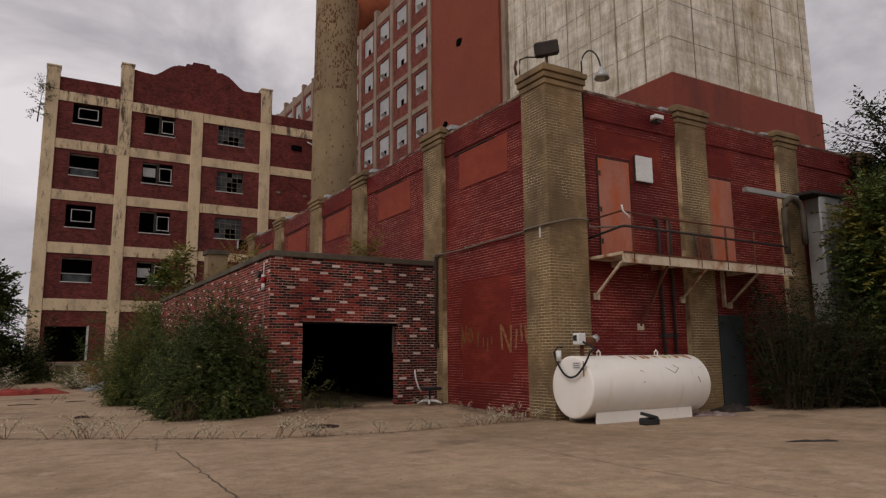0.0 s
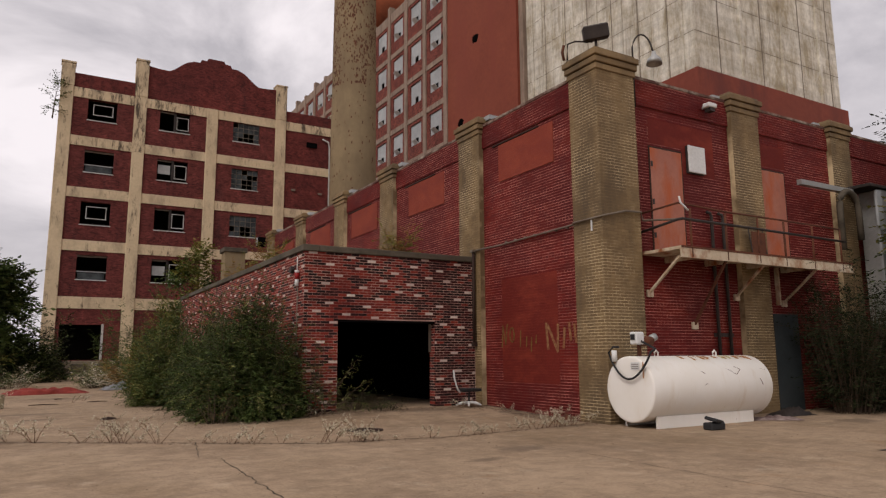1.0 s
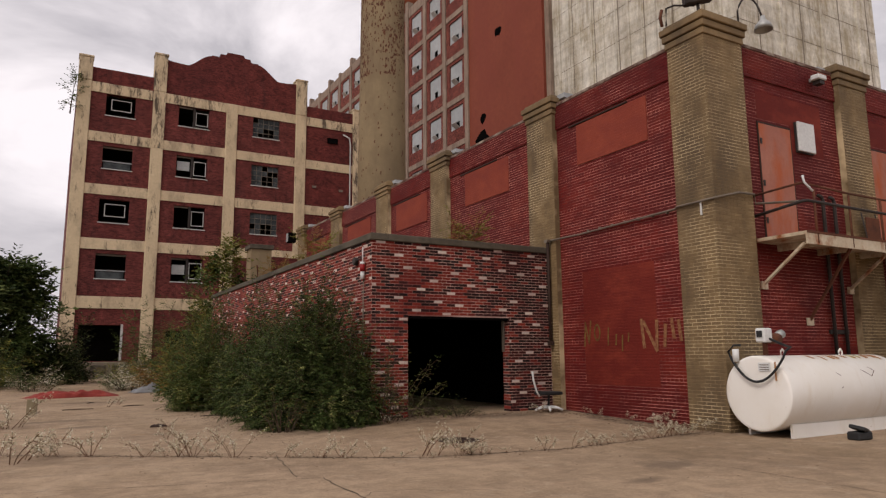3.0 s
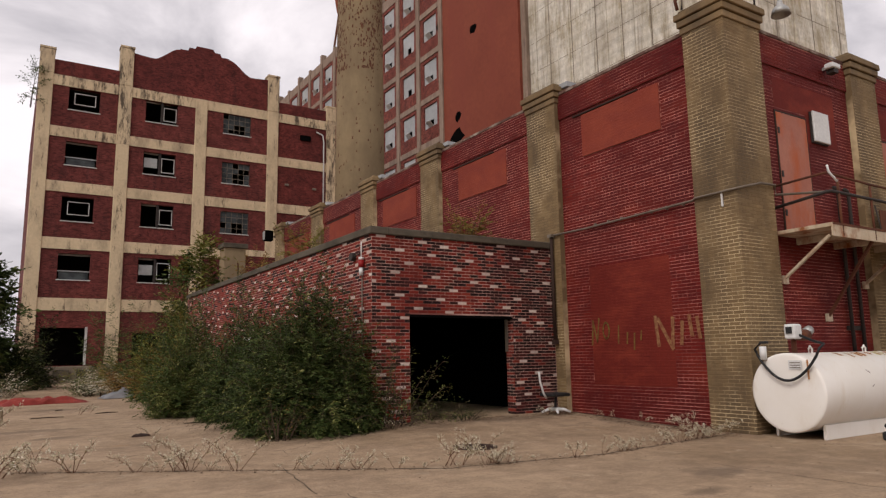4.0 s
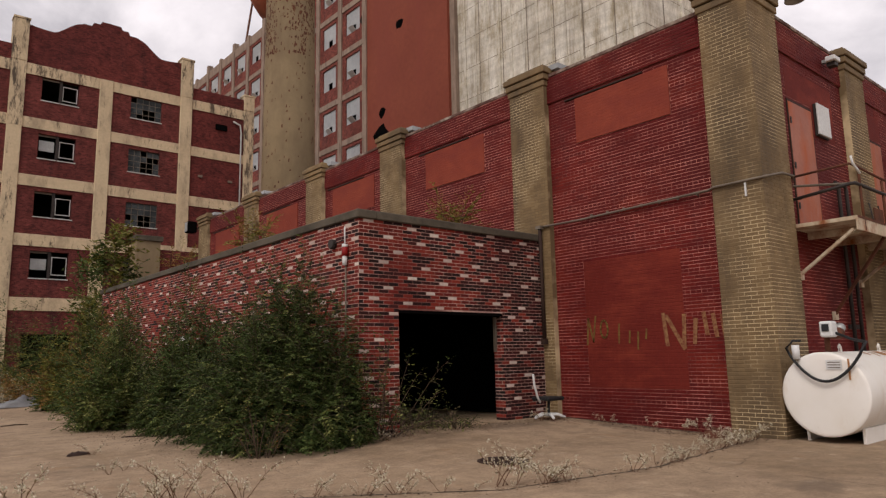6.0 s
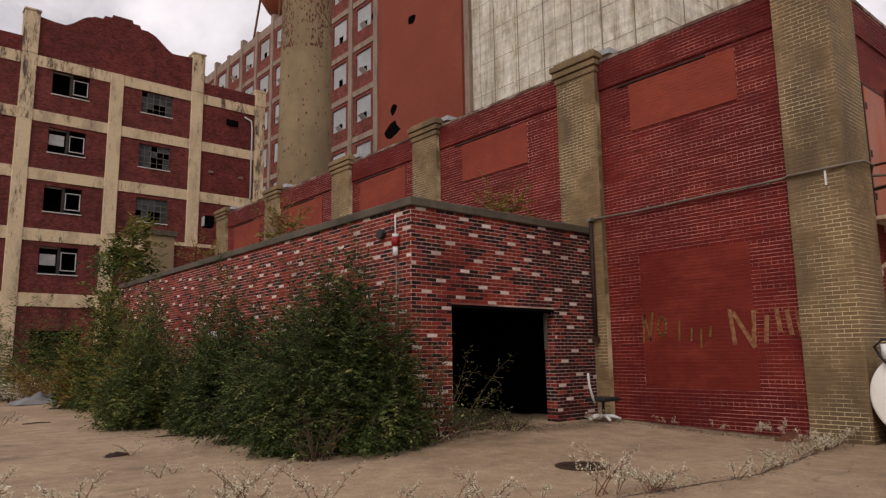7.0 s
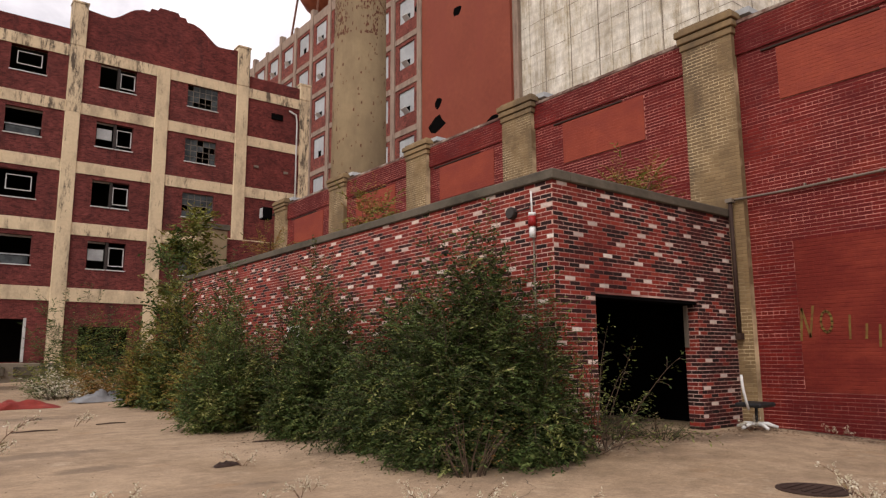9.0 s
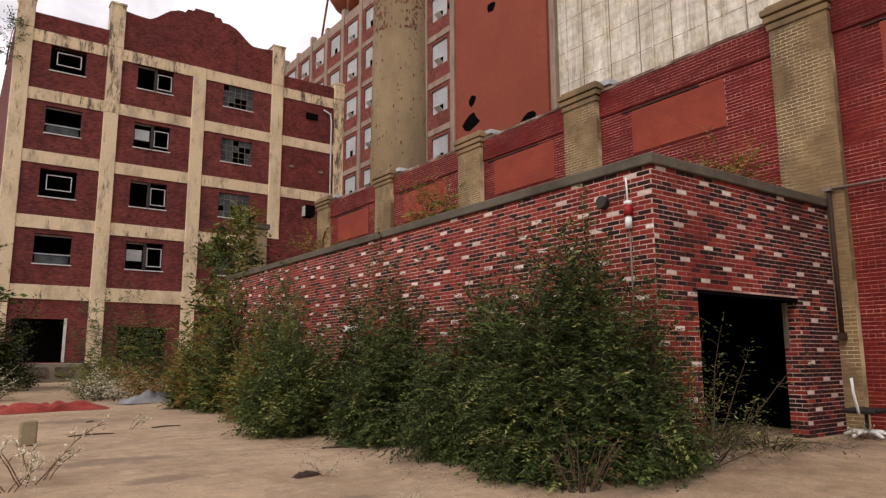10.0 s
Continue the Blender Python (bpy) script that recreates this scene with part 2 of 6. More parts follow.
M = dict(
    red=brick_paint(), redmortar=mortar_paint(), tan=brick_tan(), tanmortar=mortar_tan(),
    gred=garage_brick("brick_red", (0.195, 0.021, 0.015), (0.270, 0.036, 0.021), (0.120, 0.013, 0.012)),
    gdark=garage_brick("brick_dark", (0.016, 0.008, 0.008), (0.030, 0.011, 0.010), (0.062, 0.013, 0.012)),
    gsoot=garage_brick("brick_sooty", (0.014, 0.007, 0.007), (0.036, 0.009, 0.009), (0.075, 0.011, 0.010)),
    gwhite=garage_brick("brick_whitewashed", (0.70, 0.58, 0.51), (0.56, 0.43, 0.37), (0.76, 0.66, 0.58)),
    gmortar=garage_mortar(),
    cap=two_scale("cement_cap", (0.082, 0.068, 0.050), (0.125, 0.105, 0.078), 0.9, 16, stain=(0.05, 0.042, 0.03), stretch=(1.2, 1.2, 2)),
    ground=concrete_ground(),
    panel=two_scale("red_board", (0.225, 0.040, 0.022), (0.28, 0.056, 0.029), 1.1, 22, 0.75, stain=(0.19, 0.034, 0.022), stretch=(0.8, 0.8, 1.6)),
    infill=two_scale("red_infill", (0.165, 0.020, 0.0120), (0.118, 0.0130, 0.009), 0.7, 18, 0.8, stain=(0.200, 0.031, 0.017), stretch=(0.7, 0.7, 1.5)),
    door=two_scale("rusty_door_paint", (0.41, 0.165, 0.112), (0.35, 0.125, 0.085), 1.4, 12, 0.6, stain=(0.38, 0.092, 0.032), stretch=(2.2, 2.2, 0.7)),
    rust=two_scale("rust", (0.15, 0.055, 0.028), (0.085, 0.036, 0.024), 5, 30, 0.9),
    rustwhite=two_scale("rusty_white_paint", (0.62, 0.54, 0.41), (0.48, 0.37, 0.25), 1.5, 14, 0.7, stain=(0.25, 0.085, 0.03), stretch=(3, 3, 2)),
    tank=tank_paint(),
    black=two_scale("black_rubber", (0.018, 0.018, 0.019), (0.03, 0.03, 0.03), 3, 30, 0.55),
    darkpipe=two_scale("dark_pipe", (0.035, 0.03, 0.028), (0.06, 0.048, 0.042), 3, 30, 0.6, 0.3),
    conduit=two_scale("grey_conduit", (0.16, 0.13, 0.10), (0.24, 0.20, 0.155), 3, 30, 0.55, 0.4),
    galv=two_scale("galvanised_sheet", (0.30, 0.30, 0.29), (0.42, 0.42, 0.40), 1, 12, 0.5, 0.5),
    whitesheet=two_scale("white_sheet", (0.72, 0.72, 0.70), (0.62, 0.62, 0.60), 2, 20, 0.5, bump=0.05),
    cream=cream_concrete(),
    creamdirty=cream_concrete("soiled_concrete", 0.50),
    bbrick=far_brick("plant_brick", (0.125, 0.032, 0.028), (0.170, 0.043, 0.036)),
    bdark=far_brick("plant_brick_dark", (0.110, 0.026, 0.023), (0.158, 0.035, 0.029)),
    tbrick=far_brick("mill_brick", (0.17, 0.045, 0.033), (0.22, 0.062, 0.045), stain=(0.11, 0.04, 0.034)),
    tframe=two_scale("mill_frame", (0.25, 0.182, 0.138), (0.33, 0.245, 0.185), 0.4, 3, 0.9, stain=(0.16, 0.115, 0.09)),
    towerbase=two_scale("tower_base_paint", (0.19, 0.050, 0.034), (0.235, 0.058, 0.036), 0.22, 2.5, 0.85, bump=0.2, stain=(0.13, 0.038, 0.030), stretch=(0.4, 0.4, 0.1)),
    redwall=two_scale("red_painted_render", (0.24, 0.060, 0.033), (0.205, 0.048, 0.027), 0.25, 2.5, 0.8, bump=0.2, stain=(0.20, 0.046, 0.028), stretch=(0.4, 0.4, 0.06)),
    silo=silo_concrete(),
    chimney=two_scale("chimney_render", (0.285, 0.212, 0.122), (0.232, 0.170, 0.098), 0.5, 4, 0.9, stain=(0.185, 0.134, 0.080), stretch=(1, 1, 0.25)),
    jointline=two_scale("open_joint", (0.17, 0.14, 0.105), (0.24, 0.20, 0.15), 0.6, 6, 0.95),
    ironbrown=two_scale("brown_iron", (0.030, 0.017, 0.013), (0.05, 0.027, 0.019), 4, 30, 0.75),
    wallcoping=two_scale("stained_coping", (0.085, 0.038, 0.030), (0.15, 0.085, 0.065), 2.5, 20, 0.9, stain=(0.36, 0.30, 0.24), stretch=(1.6, 1.6, 1.6)),
    sheet=two_scale("dull_sheet_metal", (0.17, 0.175, 0.18), (0.25, 0.25, 0.25), 1, 12, 0.65, 0.2),
    # near-black for black fittings, and for shade painted into doorway and wall holes
    void=two_scale("black_and_painted_shade", (0.003, 0.003, 0.003), (0.006, 0.005, 0.005), 0.6, 6, 0.95),
    # the darkness of unlit rooms, put into the colour of slabs and partitions
    dark=two_scale("painted_room_shade", (0.02, 0.018, 0.016), (0.035, 0.03, 0.027), 0.6, 6, 0.95),
    board=two_scale("window_board", (0.31, 0.32, 0.32), (0.45, 0.46, 0.46), 0.3, 3, 0.7),
    frame=two_scale("white_window_frame", (0.60, 0.60, 0.57), (0.48, 0.47, 0.44), 2, 8, 0.6),
    glass=None, roof=two_scale("roof_felt", (0.06, 0.057, 0.052), (0.09, 0.085, 0.08), 0.5, 8),
)
# sheen off, so the shade painted into these two stays dark
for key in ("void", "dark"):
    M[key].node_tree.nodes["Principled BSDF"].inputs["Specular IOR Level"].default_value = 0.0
g_ = Mat("dirty_glass", 0.35, spec=0.18)
M["glass"] = g_.geo().color(g_.mix(g_.ramp(g_.noise(1.3, 4), [(0.4, 0.0), (0.6, 1.0)]), (0.022, 0.026, 0.027), (0.062, 0.070, 0.071))).m


# ---- builders ----
def box(bm, x0, x1, y0, y1, z0, z1, mat=0):
    v = [bm.verts.new(c) for c in ((x0, y0, z0), (x1, y0, z0), (x1, y1, z0), (x0, y1, z0), (x0, y0, z1), (x1, y0, z1), (x1, y1, z1), (x0, y1, z1))]
    for f in ((3, 2, 1, 0), (4, 5, 6, 7), (0, 1, 5, 4), (1, 2, 6, 5), (2, 3, 7, 6), (3, 0, 4, 7)):
        bm.faces.new([v[i] for i in f]).material_index = mat


def part(name, bm, material, parent, label="", bevel=0.0, smooth=False):
    """Links a bmesh as one mesh object under a thing or a part."""
    if bevel:
        bmesh.ops.bevel(bm, geom=list(bm.edges), offset=bevel, segments=1, affect="EDGES")
    me = bpy.data.meshes.new(name)
    bm.to_mesh(me)
    bm.free()
    for mm in (material if isinstance(material, (list, tuple)) else [material]):
        me.materials.append(mm)
    if smooth:
        for p in me.polygons:
            p.use_smooth = True
    ob = new(name, me)
    if parent:
        ob.parent = parent
        ob.matrix_parent_inverse = parent.matrix_basis.inverted()
    if label:
        tagged(ob, label)
    return ob


def boxes(name, specs, material, parent, label="", bevel=0.0):
    bm = bmesh.new()
    for s in specs:
        box(bm, *s)
    return part(name, bm, material, parent, label, bevel)


def thing(name, label, category, at=(0, 0, 0), group="", kind=""):
    ob = new(name)
    ob.empty_display_size = 0.2
    ob.matrix_basis = Matrix.Translation(at)
    return tagged(ob, label, category, group, kind)


def tube(bm, pts, r, seg=8, close=True):
    """A round bar along a line of points."""
    rings = []
    pts = [Vector(p) for p in pts]
    for i, p in enumerate(pts):
        d = (pts[min(i + 1, len(pts) - 1)] - pts[max(i - 1, 0)]).normalized()
        a = d.orthogonal().normalized() if abs(d.z) > 0.95 else d.cross(Vector((0, 0, 1))).normalized()
        b = d.cross(a)
        rr = r[i] if isinstance(r, (list, tuple)) else r
        rings.append([bm.verts.new(p + (a * math.cos(k * math.tau / seg) + b * math.sin(k * math.tau / seg)) * rr) for k in range(seg)])
    for q, s in zip(rings, rings[1:]):
        for k in range(seg):
            bm.faces.new((q[k], q[(k + 1) % seg], s[(k + 1) % seg], s[k]))
    if close:
        bm.faces.new(rings[0][::-1])
        bm.faces.new(rings[-1])


def lathe(bm, profile, seg=32, centre=(0, 0, 0), axis="z"):
    """A turned body from (radius, height) pairs."""
    c = Vector(centre)
    rings = []
    for r, h in profile:
        ring = []
        for k in range(seg):
            u, v = r * math.cos(k * math.tau / seg), r * math.sin(k * math.tau / seg)
            ring.append(bm.verts.new(c + Vector((u, v, h) if axis == "z" else (h, u, v))))
        rings.append(ring)
    for q, s in zip(rings, rings[1:]):
        for k in range(seg):
            bm.faces.new((q[k], q[(k + 1) % seg], s[(k + 1) % seg], s[k]))
    bm.faces.new(rings[0][::-1])
    bm.faces.new(rings[-1])


# ---- the plan ----
WX, FY, GY, GX = 8.95, 10.73, 15.12, 4.5      # long wall, door wall, garage front, garage side
WTOP, GTOP = 6.92, 3.52

# ground: one sheet to the horizon, rising a little towards the garage
def rise(x, y):
    s = min(max((y - 11.5) / 4.0, 0), 1) * min(max((x - 1.5) / 4.0, 0), 1)
    return 0.11 * s * s * (3 - 2 * s)

bm = bmesh.new()
xs = [-900, -300, -100, -40, -20, -12] + [-8 + 0.5 * i for i in range(57)] + [24, 32, 60, 120, 300, 900]
ys = [-900, -300, -100, -30, -12, -6] + [-3 + 0.5 * i for i in range(77)] + [40, 48, 60, 100, 300, 900]
grid = [[bm.verts.new((x, y, rise(x, y))) for x in xs] for y in ys]
for j in range(len(ys) - 1):
    for i in range(len(xs) - 1):
        bm.faces.new((grid[j][i], grid[j][i + 1], grid[j + 1][i + 1], grid[j + 1][i]))
tagged(part("ground", bm, M["ground"], None, smooth=True), "worn tan concrete yard with stains and weedy joints", "ground", kind="structure")

# ---- the annex: long painted wall, door wall, pilasters ----
annex = thing("annex_building", "two-storey red-painted brick annex with tan brick pilasters", "building", (12, 20, 0))
PANELS = [(a, b, 5.358, 6.261) for a, b in ((12.10, 14.15), (16.76, 18.85), (21.1, 23.25), (25.4, 27.6), (29.8, 32.0))]
LOW = (12.13, 14.15, 0.6624, 3.0102)
AEND = 33.5
long_wall = boxes("wall", [(WX, WX + 0.35, FY, AEND, -0.2, WTOP)], M["redmortar"], annex, "red-painted brick wall with pale worn joints")
door_wall = boxes("wall", [(WX + 0.35, 24.0, FY, FY + 0.35, -0.2, WTOP)], M["redmortar"], annex)
boxes("wall", [(WX + 0.35, 24.0, AEND - 0.35, AEND, -0.2, WTOP), (23.65, 24.0, FY + 0.35, AEND - 0.35, -0.2, WTOP)], M["red"], annex)
boxes("roof", [(WX + 0.35, 23.65, FY + 0.35, AEND - 0.35, 6.3, 6.45)], M["roof"], annex)
boxes("coping", [(WX - 0.05, WX + 0.4, FY - 0.05, AEND, WTOP, WTOP + 0.06), (WX + 0.4, 24.0, FY - 0.05, FY + 0.4, WTOP, WTOP + 0.06)], M["wallcoping"], annex, "thin stained wall coping")
# corbelled upper band, a little proud
PIL_Y = [(14.84, 15.80), (19.69, 20.66), (23.70, 24.66), (28.20, 29.17), (32.60, 33.50)]
PIL_X = [(12.86, 13.82), (16.72, 17.55), (20.7, 21.5)]
ends = [11.4] + [v for p in PIL_Y for v in p]
for a, b in zip(ends[0::2], ends[1::2]):
    boxes("parapet_band", [(WX - 0.03, WX, a, b, 6.36, WTOP)], M["redmortar"], annex)
BLOCKED = [(11.30, 12.33, 5.057, 6.140), (10.33, 11.30, 5.599, 6.140), (13.95, 14.90, 5.599, 6.140)]
ends = [9.83] + [v for p in PIL_X for v in p]
for a, b in zip(ends[0::2], ends[1::2]):
    boxes("parapet_band", [(a, b, FY - 0.03, FY, 6.36, WTOP)], M["redmortar"], annex)
for x0, x1, z0, z1 in BLOCKED:
    boxes("window_infill", [(x0, x1, FY - 0.004, FY, z0, z1)], M["infill"], annex, "smooth red-painted blocked window")
for y0, y1, z0, z1 in PANELS:
    boxes("window_board", [(WX - 0.022, WX, y0, y1, z0, z1)], M["panel"], annex, "orange-red board over a blocked window", 0.004)
boxes("doorway_infill", [(WX - 0.003, WX, LOW[0], LOW[1], LOW[2], LOW[3])], M["infill"], annex, "smooth red-painted blocked doorway")


def corbel_cap(parent, x0, x1, y0, y1, z, h=0.45, out=0.032):
    s = []
    for i in range(3):
        o = out * (i + 1)
        s.append((x0 - o, x1 + o, y0 - o, y1 + o, z + h * i / 3.4, z + h * (i + 1) / 3.4 - 0.012))
    s.append((x0 - out, x1 + out, y0 - out, y1 + out, z + h * 3 / 3.4 - 0.012, z + h))
    boxes("cap", s, M["tan"], parent, "stepped tan brick cap", 0.012)


def pilaster(x0, x1, y0, y1, top, z0=-0.2):
    p = boxes("pilaster", [(x0, x1, y0, y1, z0, top)], M["tanmortar"], annex, "tan-painted brick pilaster")
    corbel_cap(p, x0, x1, y0, y1, top)
    return p


corner_pilaster = pilaster(8.81, 9.83, 10.58, 11.40, 6.86)
wall_pilasters = [pilaster(WX - 0.13, WX + 0.25, y0, y1, 6.74) for y0, y1 in PIL_Y]
door_pilasters = [pilaster(x0, x1, FY - 0.13, FY + 0.25, 6.70) for x0, x1 in PIL_X]

# ---- the low garage ----
garage = thing("garage", "low flat-roofed garage of mixed red, dark and white bricks", "garage", (6.5, 20, 0))
GO = (5.28, 7.70, 2.06)
GEND = 30.3
garage_side = boxes("wall", [(GX, GX + 0.25, GY, GEND, -0.2, GTOP)], M["gmortar"], garage)
bm = bmesh.new()
gv = [bm.verts.new((x, GY, z)) for x, z in ((GX + 0.25, -0.2), (GX + 0.25, GTOP), (WX, GTOP), (WX, -0.2), (GO[1], -0.2), (GO[1], GO[2]), (GO[0], GO[2]), (GO[0], -0.2))]
gf = bm.faces.new(gv)
gr = bmesh.ops.extrude_face_region(bm, geom=[gf])
bmesh.ops.translate(bm, verts=[v for v in gr["geom"] if isinstance(v, bmesh.types.BMVert)], vec=(0, 0.25, 0))
bmesh.ops.recalc_face_normals(bm, faces=bm.faces)
garage_front = part("wall", bm, M["gmortar"], garage, "mixed brick front wall with a garage doorway")
boxes("wall", [(GX + 0.25, WX, GEND - 0.25, GEND, -0.2, GTOP)], M["gmortar"], garage)
# ceiling and added lining: the unlit depth of the garage is painted near-black
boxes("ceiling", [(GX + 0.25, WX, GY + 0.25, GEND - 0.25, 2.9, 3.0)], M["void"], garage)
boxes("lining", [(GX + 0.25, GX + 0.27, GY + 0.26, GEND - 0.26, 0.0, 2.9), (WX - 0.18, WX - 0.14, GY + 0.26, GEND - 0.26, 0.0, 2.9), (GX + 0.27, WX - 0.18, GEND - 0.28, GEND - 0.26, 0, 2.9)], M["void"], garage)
boxes("coping", [(GX - 0.05, GX + 0.32, GY - 0.05, GEND + 0.05, GTOP, GTOP + 0.14), (GX + 0.32, WX - 0.13, GY - 0.05, GY + 0.32, GTOP, GTOP + 0.14)], M["cap"], garage, "grey cement coping", 0.015)
boxes("roof", [(GX + 0.32, WX, GY + 0.32, GEND, GTOP - 0.1, GTOP + 0.02)], M["roof"], garage)

# ---- far factory block on the left ----
BY = 55.25
block = thing("factory_block", "derelict five-storey brick factory with a cream concrete frame", "building", (10, 60, 0))
COLS = [(-0.40, 0.45, 22.4), (4.52, 5.36, 23.55), (9.77, 10.62, 20.68), (15.25, 16.12, 23.6), (20.2, 21.0, 21.9)]
BANDS = [(19.95, 20.68), (16.36, 17.07), (12.57, 13.30), (8.72, 9.48), (4.66, 5.48)]
for a, b, top in COLS:
    low = 16.4 if 4 < a < 5 else min(top, 20.72)
    boxes("column", [(a, b, BY - 0.12, BY + 0.7, 0, low)], M["creamdirty"] if a > 20 else M["cream"], block, "cream concrete column", 0.03)
    if low < 17:
        boxes("column", [(a, b, BY - 0.12, BY + 0.7, low, 20.72)], M["creamdirty"], block, "soot-streaked concrete column")
    if top > 21:
        boxes("pier_top", [(a - 0.02, b + 0.02, BY - 0.14, BY + 0.72, 20.72, top)], M["creamdirty"], block, "sooty concrete pier top", 0.03)
        boxes("pier_cap", [(a - 0.06, b + 0.06, BY - 0.18, BY + 0.76, top, top + 0.12)], M["creamdirty"], block)
for (a, b, _), (c, d, _) in zip(COLS, COLS[1:]):
    for k, (z0, z1) in enumerate(BANDS):
        boxes("beam", [(b, c, BY - 0.06, BY + 0.5, z0, z1)], M["creamdirty"] if (c > 20 and k == 0) or (b < 1 and k < 2) or (b < 6 and k == 0) else M["cream"], block, "cream concrete floor beam")


def infill(parent, x0, x1, z0, z1, holes, mat, y=BY, d=0.4):
    """A brick infill bay, one piece, with window openings through it."""
    xs_ = sorted({x0, x1, *[v for h in holes for v in h[:2]]})
    zs_ = sorted({z0, z1, *[v for h in holes for v in h[2:]]})
    bm = bmesh.new()
    fv = {(i, j): bm.verts.new((x, y, z)) for i, x in enumerate(xs_) for j, z in enumerate(zs_)}
    fs = []
    for i in range(len(xs_) - 1):
        for j in range(len(zs_) - 1):
            cx, cz = (xs_[i] + xs_[i + 1]) / 2, (zs_[j] + zs_[j + 1]) / 2
            if not any(a < cx < b and c < cz < e for a, b, c, e in holes):
                fs.append(bm.faces.new((fv[i, j], fv[i + 1, j], fv[i + 1, j + 1], fv[i, j + 1])))
    r = bmesh.ops.extrude_face_region(bm, geom=fs)
    bmesh.ops.translate(bm, verts=[v for v in r["geom"] if isinstance(v, bmesh.types.BMVert)], vec=(0, d, 0))
    bmesh.ops.recalc_face_normals(bm, faces=bm.faces)
    return part("wall", bm, mat, parent)


STOREY = [(17.07, 19.95), (13.30, 16.36), (9.48, 12.57), (5.48, 8.72)]
WIN = [(18.36, 20.0), (14.47, 16.1), (10.64, 12.30), (6.71, 8.44)]
BAYW = {0: [(1.45, 3.38)], 1: [(6.34, 7.36), (7.50, 8.53)], 2: [(11.84, 13.95)], 3: []}
for i in range(4):
    x0, x1 = COLS[i][1], COLS[i + 1][0]
    for (z0, z1), (w0, w1) in zip(STOREY, WIN):
        infill(block, x0, x1, z0, z1, [(6.34, 8.53, w0, min(w1, z1 - 0.02))] if i == 1 else [(a, b, w0, min(w1, z1 - 0.02)) for a, b in BAYW[i]], M["bbrick"] if i < 3 else M["bdark"])
        for a, b in BAYW[i]:
            w = boxes("window", [(a - 0.04, b + 0.04, BY - 0.06, BY + 0.3, w0 - 0.06, w0)], M["frame"], block, "pale window sill")
            t = min(w1, z1 - 0.02)
            if i == 2:
                nx, nz = 5, 4
                fx = [(a + (b - a) * k / nx) for k in range(nx + 1)]
                fz = [(w0 + (t - w0) * k / nz) for k in range(nz + 1)]
                boxes("frame", [(f - 0.014, f + 0.014, BY + 0.12, BY + 0.16, w0, t) for f in fx] + [(a, b, BY + 0.115, BY + 0.165, f - 0.014, f + 0.014) for f in fz], M["conduit"], w)
                rnd = random.Random(int(w0 * 100) + 3)
                for p in range(nx):
                    for q in range(nz):
                        if rnd.random() < 0.86 and not (p in (2, 3) and q in (0, 1)):
                            boxes("pane", [(fx[p] + 0.02, fx[p + 1] - 0.02, BY + 0.135, BY + 0.145, fz[q] + 0.02, fz[q + 1] - 0.02)], M["glass"], w)
            elif (i == 0 and w0 > 10 and not 14 < w0 < 15) or (i == 1 and a > 7):
                c0, c1, d0, d1 = (a + 0.35, b - 0.25, w0 + 0.45, t - 0.3) if i == 0 else (a + 0.08, b - 0.06, w0 + 0.25, t - 0.3)
                boxes("frame", [(c0, c1, BY + 0.16, BY + 0.22, d0, d0 + 0.05), (c0, c1, BY + 0.16, BY + 0.22, d1 - 0.05, d1), (c0, c0 + 0.05, BY + 0.16, BY + 0.22, d0 + 0.05, d1 - 0.05), (c1 - 0.05, c1, BY + 0.16, BY + 0.22, d0 + 0.05, d1 - 0.05)], M["frame"], w, "white metal vent frame")
            else:
                boxes("frame", [(a, b, BY + 0.2, BY + 0.26, t - 0.12, t)], M["conduit"], w)
                if i == 1:
                    boxes("post", [(7.38, 7.54, BY + 0.1, BY + 0.3, w0, t)], M["darkpipe"], w, "charred window post")
                    if w0 < 9 or 14 < w0 < 15:
                        boxes("sheet", [(6.42, 7.30, BY + 0.22, BY + 0.25, w0 + 0.55, w0 + 1.25)], M["galv"], w)
                    continue
                boxes("transom", [(a, b, BY + 0.2, BY + 0.26, w0 + 0.55, w0 + 0.62)], M["galv"], w)
                boxes("pane", [(a + 0.1, b - 0.1, BY + 0.22, BY + 0.24, w0, w0 + 0.5)], M["glass"], w)
# ground floor, loading door and parapets
infill(block, 0.45, 4.52, 0, 4.66, [(0.7, 3.35, 1.1, 3.55)], M["bbrick"])
infill(block, 5.36, 9.77, 0, 4.66, [(6.2, 9.0, 1.1, 3.2)], M["bbrick"])
infill(block, 10.62, 15.25, 0, 4.66, [], M["bbrick"])
infill(block, 16.12, 20.2, 0, 4.66, [], M["bdark"])
boxes("parapet", [(0.45, 4.52, BY, BY + 0.4, 20.68, 21.75)], M["bdark"], block)
boxes("parapet", [(16.12, 20.2, BY, BY + 0.4, 20.68, 21.6)], M["bdark"], block)


